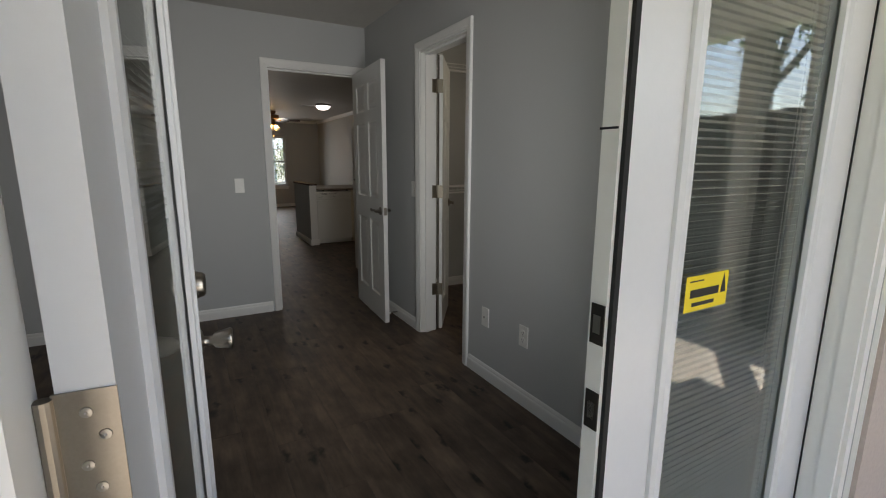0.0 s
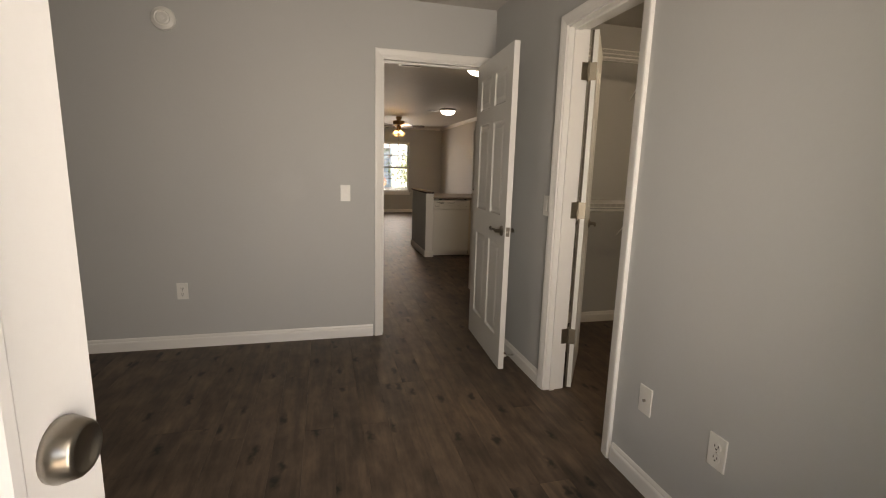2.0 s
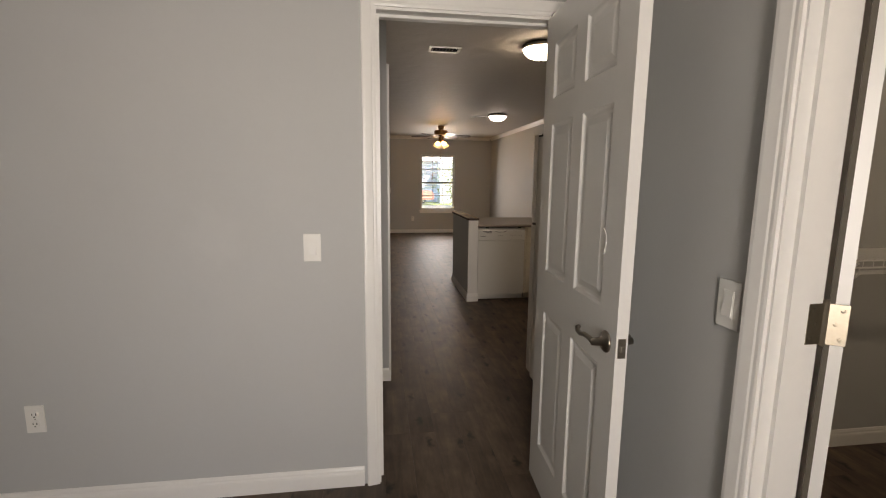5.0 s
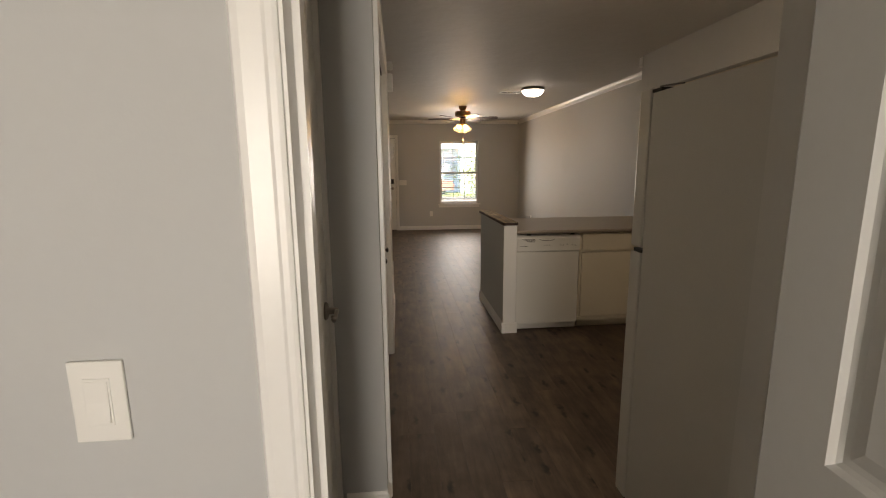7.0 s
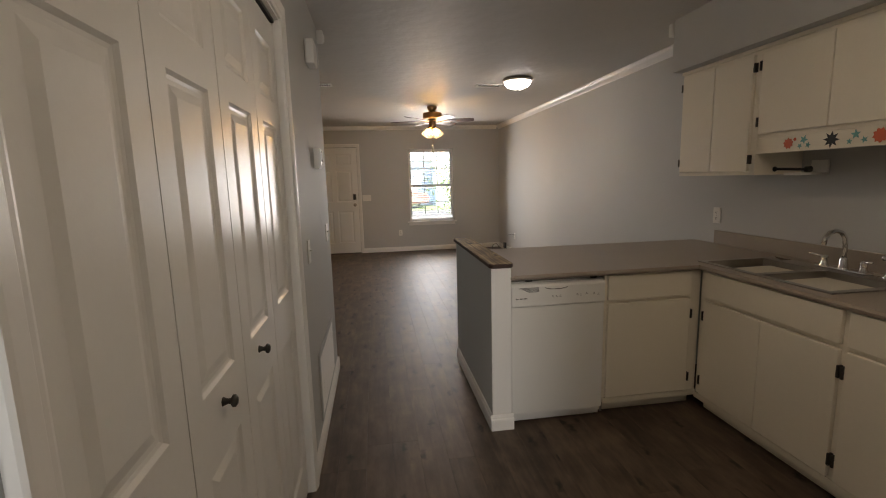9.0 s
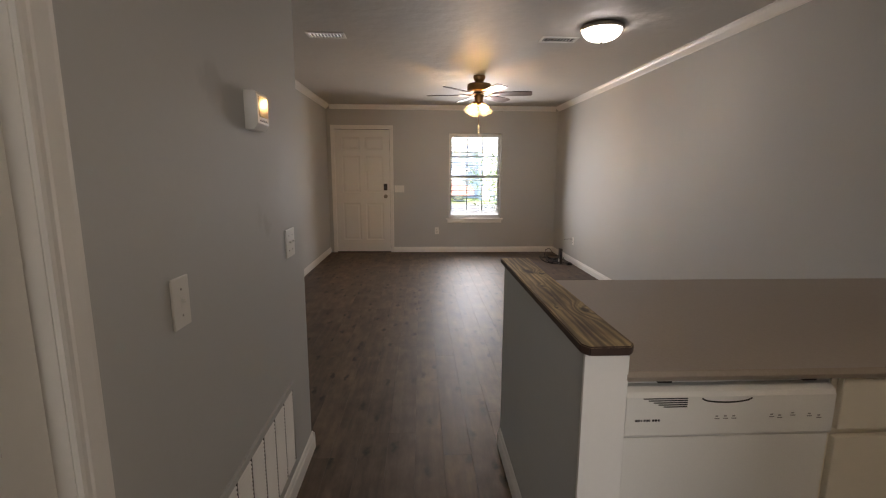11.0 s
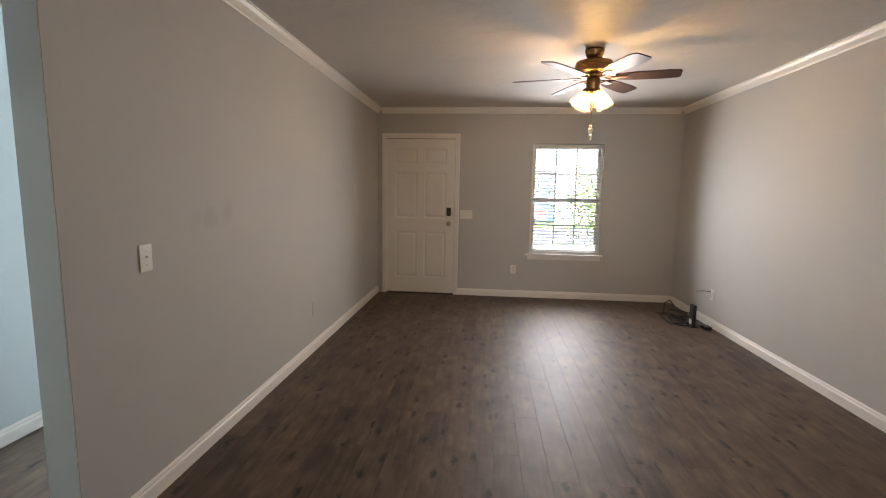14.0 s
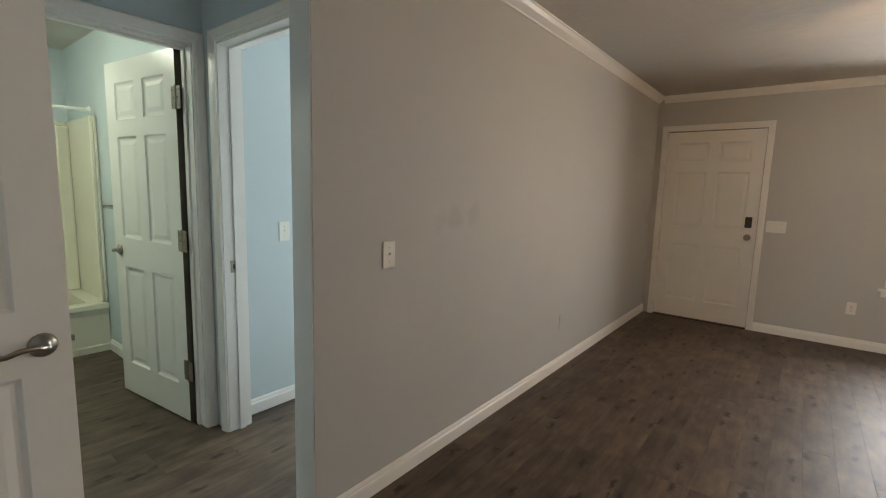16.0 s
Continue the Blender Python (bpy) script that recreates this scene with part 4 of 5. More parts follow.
part("spray_head", lathe([(0.012, 0.03), (0.011, 0.06), (0.017, 0.085), (0.019, 0.105), (0.013, 0.112), (0, 0.113)], 16), CHROME, sprayer, smooth=True)
part("spray_nozzle", tube([(0, 0, 0.1), (-0.02, 0, 0.108), (-0.042, 0, 0.1)], 0.011, 10), CHROME, sprayer, smooth=True)


def flat_door(x0, x1, z0, z1, t=0.02):
    bm = boxes((x0, x1, -t, 0, z0, z1), bevel=0.005)
    return bm


def base_cabinet(m, w, doors, label, drawer=True):
    """Face at local y 0, towards -y; body behind it."""
    c = thing("base_cabinet", m, label, "cabinet", "kitchen base cabinets")
    part("body", boxes((0, w, 0, 0.58, 0.09, CT0 - 0.001)), CABW, c)
    part("toe_kick", boxes((0, w, 0.06, 0.075, 0.0, 0.09)), CABW, c)
    part("bottom_rail", boxes((0, w, -0.012, 0.0, 0.075, 0.11), bevel=0.003), CABW, c)
    n = len(doors)
    if drawer:
        part("drawer_front", flat_door(doors[0][0], doors[-1][1], 0.702, 0.848), CABW, c)
    for x0, x1, hs in doors:
        dd = part("door", flat_door(x0, x1, 0.115, 0.682), CABW, c)
        for z in (0.2, 0.59):
            x = x0 - 0.006 if hs < 0 else x1 + 0.006
            part("hinge", boxes((x - 0.006, x + 0.006, -0.024, -0.0, z - 0.027, z + 0.027), bevel=0.003), DARKMET, dd, "dark bronze hinge")
    return c


base_cabinet(pose(2.678, 7.29, 0), 0.6, [(0.014, 0.53, 1)], "warm white base cabinet beside the dishwasher")
base_cabinet(pose(3.265, 7.26, 0, 0, 0, -90), 0.83, [(0.05, 0.435, -1), (0.439, 0.82, 1)], "warm white two-door sink cabinet")
base_cabinet(pose(3.265, 6.43, 0, 0, 0, -90), 0.55, [(0.02, 0.53, -1)], "warm white base cabinet beside the sink cabinet")
base_cabinet(pose(3.265, 5.88, 0, 0, 0, -90), 0.6, [(0.02, 0.58, -1)], "warm white base cabinet near the refrigerator")
structure("wall_peninsula_back", boxes((2.1055, 3.917, 7.83, 7.9, 0, CT0 - 0.001)), WALL, "grey painted panel behind the peninsula", "panel")

dw = thing("dishwasher", pose(2.118, 7.29, 0), "white built-in dishwasher under the countertop", "dishwasher")
part("body", boxes((0, 0.555, 0.0, 0.58, 0.075, 0.838)), APPL, dw)
door = part("door", boxes((0.003, 0.545, -0.028, 0.0, 0.07, 0.700), bevel=0.005), APPL, dw)
panel = part("control_panel", prism([(0.0, 0.703), (-0.03, 0.703), (-0.034, 0.710), (-0.034, 0.811), (-0.028, 0.822), (-0.012, 0.832), (0, 0.834)], "x", 0.003, 0.545), APPL, dw)
for k in range(5):
    part("vent_slot", boxes((0.045 + 0.012 * (4 - k) * 1.1, 0.158, -0.0352, -0.0335, 0.784 + k * 0.0056, 0.7866 + k * 0.0056)), BLACK, panel)
# handle recess has no hollow: a dark line stands for its shade
part("recess_shade_line", tube([(0.195 + 0.13 * q / 12, -0.0338, 0.806 - 0.011 * math.sin(math.pi * q / 12) ** 0.5) for q in range(13)], 0.0022, 6), DARKMET, panel, smooth=True)
GREYP = material("grey_print", (0.3, 0.29, 0.28), 0.5)
for k, w in enumerate((0.006, 0.005, 0.0025, 0.005, 0.006, 0.0025, 0.006, 0.005, 0.005)):
    part("letter_bar", boxes((0.028 + 0.0072 * k, 0.028 + 0.0072 * k + w, -0.0347, -0.0338, 0.7465, 0.752)), BLACK, panel, "dark printed lettering")
for x, z in ((0.232, 0.75), (0.254, 0.75), (0.276, 0.75), (0.375, 0.752), (0.396, 0.749), (0.43, 0.755), (0.474, 0.752), (0.5, 0.747)):
    part("button_mark", boxes((x, x + 0.013, -0.0347, -0.0338, z, z + 0.0025)), GREYP, panel)
    part("button_mark", boxes((x + 0.002, x + 0.009, -0.0347, -0.0338, z + 0.006, z + 0.0095)), GREYP, panel)
part("kick_plate", boxes((0.003, 0.545, 0.012, 0.02, 0.012, 0.073)), APPL, dw)
part("bracket", boxes((0.545, 0.556, -0.012, -0.002, 0.03, 0.083)), STEEL, dw)
for x in (0.09, 0.47):
    part("mounting_clip", boxes((x, x + 0.035, -0.014, -0.001, 0.839, 0.8525)), DARKMET, dw)


def wall_cabinet(m, w, z0, z1, n, label):
    c = thing("wall_cabinet", m, label, "cabinet", "kitchen wall cabinets")
    part("body", boxes((0, w, 0.0, 0.314, z0, z1)), CABW, c)
    part("top_moulding", boxes((-0.004, w, -0.014, 0.0, z1 - 0.022, z1), bevel=0.003), CABW, c)
    dwid = (w - 0.05) / n
    for k in range(n):
        x0 = 0.022 + k * dwid
        d = part("door", flat_door(x0, x0 + dwid - 0.006, z0 + 0.022, z1 - 0.04), CABW, c)
        for z in (z0 + 0.09, z1 - 0.11):
            x = x0 - 0.007 if k == 0 else x0 + dwid + 0.001
            part("hinge", boxes((x - 0.006, x + 0.006, -0.024, 0.0, z - 0.026, z + 0.026), bevel=0.003), DARKMET, d, "dark bronze hinge")
    return c


wall_cabinet(pose(3.585, 7.955, 0, 0, 0, -90), 0.655, 1.385, 2.094, 2, "warm white two-door wall cabinet")
wall_cabinet(pose(3.585, 7.299, 0, 0, 0, -90), 0.866, 1.59, 2.094, 2, "warm white short wall cabinet above the sink")
wall_cabinet(pose(3.585, 6.432, 0, 0, 0, -90), 0.6, 1.37, 2.094, 1, "warm white wall cabinet near the refrigerator")
val = thing("valance", pose(3.585, 7.299, 0, 0, 0, -90), "white board with coral, teal and black sticker shapes", "valance")
part("board", boxes((0, 0.866, 0, 0.02, 1.505, 1.589)), CABW, val)


def bm_star(bm, x, z, r, n=5, inner=0.42, turn=0.0):
    pts = []
    for i in range(2 * n):
        a = math.pi / 2 + turn + math.pi * i / n
        q = r if i % 2 == 0 else r * inner
        pts.append((x + q * math.cos(a), z + q * math.sin(a)))
    bm_prism(bm, pts, "y", -0.0012, -0.0002)


for x, z, r, n, inn, mt, nm in ((0.208, 1.547, 0.030, 9, 0.75, CORAL, "coral_sticker"), (0.655, 1.548, 0.034, 9, 0.75, CORAL, "coral_sticker"), (0.439, 1.548, 0.041, 8, 0.5, BLACK, "black_sticker"),
                                (0.295, 1.560, 0.024, 5, 0.42, TEAL, "teal_sticker"), (0.275, 1.530, 0.015, 5, 0.42, TEAL, "teal_sticker"), (0.320, 1.532, 0.016, 5, 0.42, TEAL, "teal_sticker"),
                                (0.525, 1.532, 0.015, 5, 0.42, TEAL, "teal_sticker"), (0.551, 1.562, 0.024, 5, 0.42, TEAL, "teal_sticker"), (0.590, 1.535, 0.017, 5, 0.42, TEAL, "teal_sticker"),
                                (0.245, 1.566, 0.010, 7, 0.7, CORAL, "coral_sticker"), (0.715, 1.572, 0.009, 7, 0.7, TEAL, "teal_sticker")):
    bm = bmesh.new()
    bm_star(bm, x, z, r, n, inn, x * 7)
    bmesh.ops.recalc_face_normals(bm, faces=bm.faces)
    part(nm, bm, mt, val)
pt = thing("paper_towel_holder", pose(3.72, 7.25, 1.41), "black paper towel rod on a white bracket", "towel holder")
part("rod", rods([((0, -0.16, 0), (0, 0.14, 0.01), 0.008)], 10), BLACK, pt)
part("end_cap", lathe([(0, -0.012), (0.017, -0.012), (0.017, 0.012), (0, 0.012)], 14, pose(0, -0.16, 0, 90)), BLACK, pt)
part("end_cap", lathe([(0, -0.012), (0.015, -0.012), (0.015, 0.012), (0, 0.012)], 14, pose(0, 0.06, 0.006, 90)), BLACK, pt)
part("bracket", boxes((-0.01, 0.178, -0.12, -0.02, -0.03, -0.016), (0.165, 0.178, -0.12, -0.02, -0.03, 0.05), bevel=0.004), PLAST, pt)
outlet(facing("W", 3.918) @ pose(-7.965, 0, 1.09), "white duplex outlet above the countertop")

GREYM0 = material("grey_seal", (0.2, 0.2, 0.2), 0.7)
fr = thing("refrigerator", pose(2.04, 4.43, 0), "white top-and-bottom door refrigerator beside the doorway", "refrigerator")
part("body", boxes((0, 0.72, 0, 0.745, 0.03, 1.655), bevel=0.006), APPL, fr)
part("gasket", boxes((0.012, 0.708, 0.745, 0.756, 0.05, 1.64)), GREYM0, fr)
GREYM = material("grey_gasket", (0.12, 0.12, 0.12), 0.7)
lower = part("lower_door", boxes((0, 0.72, 0.756, 0.832, 0.05, 1.083), bevel=0.01), APPL, fr)
upper = part("upper_door", boxes((0, 0.72, 0.756, 0.832, 1.1, 1.675), bevel=0.01), APPL, fr)
for dd, z0, z1 in ((lower, 0.62, 1.05), (upper, 1.13, 1.42)):
    part("handle", boxes((0.63, 0.67, 0.84, 0.875, z0, z1), bevel=0.008), APPL, dd)
hc = part("top_hinge", boxes((0.005, 0.06, 0.70, 0.80, 1.656, 1.668), bevel=0.003), DARKMET, fr, "dark hinge cover")
part("middle_hinge", boxes((-0.003, 0.05, 0.742, 0.80, 1.084, 1.098), bevel=0.002), DARKMET, fr, "dark hinge bracket")
part("wire", tube([(0.012, 0.72, 1.672), (0.006, 0.66, 1.667), (0.008, 0.58, 1.66)], 0.003, 6), GREYM, fr)
part("foot_grille", boxes((0.01, 0.71, 0.72, 0.74, 0.0, 0.03)), GREYM, fr)

sens = thing("alarm_sensor", pose(3.52, 7.99, 2.385), "small white alarm sensor at the soffit corner", "sensor")
part("housing", boxes((-0.03, 0.03, -0.02, 0.03, -0.045, 0.045), bevel=0.012), PLAST, sens)
part("lens", boxes((-0.02, 0.02, 0.028, 0.034, -0.03, 0.02), bevel=0.003), TRIM, sens)


# ---- lamps ----
def dome_lamp(x, y, glowmat, label, r=0.155):
    l = thing("ceiling_lamp", pose(x, y, H), label, "ceiling lamp", "flush ceiling lamps")
    part("metal_rim", lathe([(0.03, -0.001), (r * 0.92, -0.001), (r * 1.0, -0.012), (r * 1.02, -0.026), (r * 0.98, -0.036), (r * 0.93, -0.038)], 32), NICKEL, l, "satin nickel rim", True)
    part("glass_bowl", lathe([(r * 0.93, -0.036), (r * 0.86, -0.062), (r * 0.68, -0.09), (r * 0.4, -0.108), (0, -0.115)], 32), glowmat, l, "lit frosted glass bowl", True)
    part("finial", lathe([(0.008, -0.113), (0.010, -0.119), (0.007, -0.128), (0, -0.132)], 12), NICKEL, l)
    return l


dome_lamp(2.30, 5.93, DOME, "lit frosted dome ceiling lamp over the kitchen")
dome_lamp(2.96, 9.765, DOME2, "lit frosted dome ceiling lamp over the living room")
dome_lamp(2.85, 2.9, CLOSETG, "lit frosted dome lamp in the closet", 0.12)
# unseen lamp, added to light the bathroom
dome_lamp(-2.2, 8.6, BATHG, "lit frosted dome lamp added out of view in the bathroom", 0.13)

fan = thing("ceiling_fan", pose(2.28, 11.61, H), "brass ceiling fan with six walnut blades and lit amber shades", "ceiling fan")
part("canopy", lathe([(0.0, -0.001), (0.068, -0.001), (0.07, -0.012), (0.062, -0.045), (0.05, -0.062), (0.045, -0.07), (0.045, -0.086), (0, -0.086)], 28), BRASS, fan, smooth=False)
part("motor_housing", lathe([(0.045, -0.084), (0.11, -0.086), (0.132, -0.094), (0.136, -0.105), (0.136, -0.15), (0.130, -0.165), (0.105, -0.176), (0.06, -0.18), (0, -0.18)], 36), BRASS, fan, smooth=False)
for z in (0.112, 0.124, 0.136):
    part("band", lathe([(0.1358, -z), (0.1385, -z - 0.003), (0.1358, -z - 0.006)], 36), BRASS, fan)
part("flywheel", lathe([(0, -0.181), (0.06, -0.181), (0.066, -0.19), (0.06, -0.2), (0, -0.2)], 24), DARKMET, fan)
part("light_body", lathe([(0, -0.2), (0.045, -0.2), (0.05, -0.215), (0.052, -0.245), (0.046, -0.29), (0.06, -0.31), (0.05, -0.328), (0, -0.332)], 24), BRASS, fan, smooth=False)
blade_pts = [(0.155, -0.045), (0.30, -0.062), (0.50, -0.068), (0.575, -0.062), (0.595, -0.045), (0.598, 0.045), (0.585, 0.06), (0.50, 0.068), (0.30, 0.062), (0.155, 0.045)]
for k in range(6):
    a = -12.5 + 60 * k
    mm = pose(0, 0, -0.205, 0, 0, a)
    arm = bmesh.new()
    bm_box(arm, 0.05, 0.085, -0.016, 0.016, -0.004, 0.002, bevel=0.001)
    for s in (-1, 1):
        loop = [(0.08 + 0.05 * (1 - math.cos(q)), s * (0.004 + 0.026 * abs(math.sin(q))), -0.003) for q in [i * math.pi / 8 for i in range(9)]]
        for p, q in zip(loop, loop[1:]):
            bm_rod(arm, p, q, 0.0045, 6)
    bm_box(arm, 0.155, 0.235, -0.026, 0.026, -0.006, -0.002, bevel=0.001)
    ao = part("blade_arm", arm, BRASS, fan, "scrolled brass blade arm", m=mm)
    bl = prism(blade_pts, "z", -0.002, 0.005)
    part("blade", bl, BLADEW, ao, "walnut fan blade", m=pose(0, 0, 0.0, -11))
for k in range(4):
    a = radians(25 + 90 * k)
    cx, cy = 0.055 * math.cos(a), 0.055 * math.sin(a)
    mm = pose(cx, cy, -0.297, 0, 0, math.degrees(a)) @ pose(0, 0, 0, 0, 180 - 33, 0)
    part("shade_holder", lathe([(0, -0.004), (0.02, -0.004), (0.024, 0.012), (0.022, 0.03)], 16, mm), BRASS, fan)
    part("bulb", lathe([(0, 0.03), (0.011, 0.032), (0.013, 0.045), (0.019, 0.06), (0.0195, 0.072), (0.013, 0.085), (0, 0.09)], 12, mm), BULB, fan, "lit white bulb", True)
    part("glass_shade", lathe([(0.021, 0.022), (0.032, 0.034), (0.042, 0.06), (0.048, 0.09), (0.058, 0.118), (0.066, 0.13)], 32, mm, 0.05, 8), TULIP, fan, "lit amber fluted glass shade", True)
ch = part("pull_chain", rods([((0, 0, -0.33), (0.0, 0, -0.555), 0.0025)], 6), BRASS, fan, "brass pull chain")
for z, r in ((-0.56, 0.014), (-0.582, 0.018), (-0.605, 0.015), (-0.628, 0.018), (-0.648, 0.012)):
    part("chain_bead", lathe([(0, r), (r * 0.7, r * 0.7), (r, 0), (r * 0.7, -r * 0.7), (0, -r)], 10, pose(0, 0, z)), CREAM, ch, smooth=True)


# ---- ceiling and wall fixtures ----
def ceiling_vent(x, y, w, d, label):
    v = thing("ceiling_vent", pose(x, y, H), label, "vent", "ceiling vents")
    part("frame", boxes((-w / 2, w / 2, -d / 2, -d / 2 + 0.02, -0.008, 0), (-w / 2, w / 2, d / 2 - 0.02, d / 2, -0.008, 0), (-w / 2, -w / 2 + 0.02, -d / 2 + 0.02, d / 2 - 0.02, -0.008, 0), (w / 2 - 0.02, w / 2, -d / 2 + 0.02, d / 2 - 0.02, -0.008, 0)), TRIM, v)
    # black sheet stands for the shade inside the duct above the slats
    part("duct_shade_sheet", boxes((-w / 2 + 0.02, w / 2 - 0.02, -d / 2 + 0.02, d / 2 - 0.02, -0.0015, -0.0005)), RUBBER, v)
    n = int((w - 0.04) / 0.026)
    first = None
    for k in range(n):
        xx = -w / 2 + 0.02 + (k + 0.5) * (w - 0.04) / n
        if first is None:
            first = part("slat", boxes((-0.0008, 0.0008, -d / 2 + 0.02, d / 2 - 0.02, -0.0042, 0.0042)), TRIM, v, m=pose(xx, 0, -0.0055, 0, 35))
        else:
            o = first.copy()
            scene.collection.objects.link(o)
            o.matrix_basis = pose(xx, 0, -0.0055, 0, 35)
    return v


ceiling_vent(1.564, 6.2, 0.26, 0.16, "white metal ceiling air vent in the hall")
ceiling_vent(0.86, 10.14, 0.30, 0.15, "white metal ceiling air vent in the living room")
ceiling_vent(2.745, 10.14, 0.30, 0.15, "white metal ceiling air vent in the living room")

th = thing("thermostat", facing("E", 1.07) @ pose(7.765, 0, 1.548), "white wall thermostat with a grey screen", "thermostat")
part("case", prism([(0, -0.06), (-0.026, -0.06), (-0.04, -0.04), (-0.04, 0.048), (-0.032, 0.058), (0, 0.058)], "x", -0.052, 0.05), PLAST, th)
part("screen", boxes((-0.036, 0.043, -0.0412, -0.0402, -0.02, 0.042), bevel=0.0003), SCREEN, th, "dark grey-green display")
for k in range(4):
    part("button", boxes((-0.03 + k * 0.018, -0.019 + k * 0.018, -0.0415, -0.039, -0.034, -0.028)), GREYP, th)
chm = thing("door_chime", facing("E", 1.07) @ pose(7.69, 0, 2.12), "white plastic door chime box", "door chime")
part("case", boxes((-0.075, 0.075, -0.05, 0, -0.065, 0.065), bevel=0.01), PLAST, chm)
ms = thing("alarm_sensor", facing("E", 1.07) @ pose(8.285, 0, 2.385), "small white alarm sensor near the ceiling", "sensor")
part("housing", boxes((-0.03, 0.03, -0.045, 0, -0.04, 0.04), bevel=0.012), PLAST, ms)
part("lens", boxes((-0.02, 0.02, -0.05, -0.044, -0.03, 0.012), bevel=0.002), TRIM, ms)
sm = thing("smoke_detector", facing("S", 4.21) @ pose(-0.36, 0, 2.158), "round white smoke alarm high on the wall", "smoke alarm")
part("body", lathe([(0, 0.0), (0.068, 0.0), (0.07, 0.012), (0.066, 0.026), (0.045, 0.036), (0.04, 0.034), (0.03, 0.038), (0, 0.038)], 32, pose(0, 0, 0, 90)), PLAST, sm, smooth=False)
part("test_button", lathe([(0.012, 0.037), (0.012, 0.041), (0, 0.041)], 16, pose(0, 0, 0, 90)), TRIM, sm)

gr = thing("return_air_grille", facing("E", 1.07) @ pose(7.68, 0, 0.309), "white louvred return air grille low on the wall", "air grille")
part("frame", boxes((-0.37, 0.37, -0.010, 0, 0.16, 0.185), (-0.37, 0.37, -0.010, 0, -0.185, -0.16), (-0.37, -0.345, -0.010, 0, -0.16, 0.16), (0.345, 0.37, -0.010, 0, -0.16, 0.16), bevel=0.002), WALL, gr)
# black sheet for the shade behind the louvres
part("duct_shade_sheet", boxes((-0.345, 0.345, -0.002, -0.0005, -0.16, 0.16)), BLACK, gr)
# black strips stand for the shaded gaps at the louvre ends
for k in range(1, 6):
    xx = -0.345 + k * 0.115
    part("gap_shade_strip", boxes((xx - 0.004, xx + 0.004, -0.0065, -0.002, -0.16, 0.16)), BLACK, gr)
for k in range(22):
    zz = -0.155 + k * 0.0145
    for q in range(6):
        xx = -0.345 + q * 0.115
        part("louvre", prism([(-0.002, zz + 0.006), (-0.0095, zz - 0.005), (-0.0095, zz - 0.0035), (-0.002, zz + 0.0075)], "x", xx + 0.006, xx + 0.109), TRIM, gr)

switch(facing("E", 1.07) @ pose(7.248, 0, 1.068), 1)
switch(facing("E", 1.07) @ pose(8.115, 0, 1.07), 2, label="white double toggle light switch by the hall corner")
switch(facing("S", 4.21) @ pose(0.737, 0, 1.095), 1, True, label="white rocker light switch beside the bedroom door")
switch(facing("W", 1.84) @ pose(-3.235, 0, 1.093), 1, True, label="white rocker light switch beside the closet")
switch(facing("S", 13.98) @ pose(1.253, 0, 1.08), 3, label="white triple toggle light switch beside the front door")
switch(facing("E", 0.07) @ pose(9.775, 0, 1.073), 1, label="white toggle switch on the living room wall")
switch(facing("E", -1.0) @ pose(9.95, 0, 1.08), 1, label="white toggle switch on the pale blue wall")
outlet(facing("S", 4.21) @ pose(-0.368, 0, 0.408))
outlet(facing("W", 1.84) @ pose(-1.92, 0, 0.387))
oc = thing("cable_outlet", facing("W", 1.84) @ pose(-2.273, 0, 0.386), "white cable wall plate low on the wall", "outlet")
part("cover_plate", boxes((-0.035, 0.035, -0.006, 0, -0.058, 0.058), bevel=0.0025), PLAST, oc)
part("connector", lathe([(0.006, 0), (0.006, 0.008), (0.002, 0.008), (0, 0.004)], 10, pose(0, -0.006, 0, 90)), STEEL, oc)
outlet(facing("S", 13.98) @ pose(1.888, 0, 0.37))
outlet(facing("W", 3.918) @ pose(-9.922, 0, 0.322))
outlet(facing("W", 3.918) @ pose(-12.93, 0, 0.34), "white outlet with a loose cable above the modem")
bp = thing("blank_plate", facing("E", 0.07) @ pose(11.65, 0, 0.37), "painted-over blank wall plate", "wall plate")
part("cover_plate", boxes((-0.035, 0.035, -0.005, 0, -0.058, 0.058), bevel=0.002), WALL, bp)
stp = thing("strike_plate", pose(-0.894, 9.585, 0.92, 0, 0, 90), "nickel strike plate on the door jamb", "strike plate")
part("plate", boxes((-0.022, 0.022, -0.002, 0, -0.032, 0.032), bevel=0.001), NICKEL, stp)
part("hole", boxes((-0.009, 0.009, -0.0026, -0.002, -0.013, 0.013)), BLACK, stp)
ds = thing("door_stop", facing("W", 1.84) @ pose(-3.55, -0.014, 0.045), "spring door stop on the baseboard", "door stop")
part("spring", rods([((0, 0, 0), (0, -0.06, 0), 0.006)], 8), STEEL, ds)
part("rubber_tip", rods([((0, -0.06, 0), (0, -0.075, 0), 0.009)], 10), PLAST, ds)

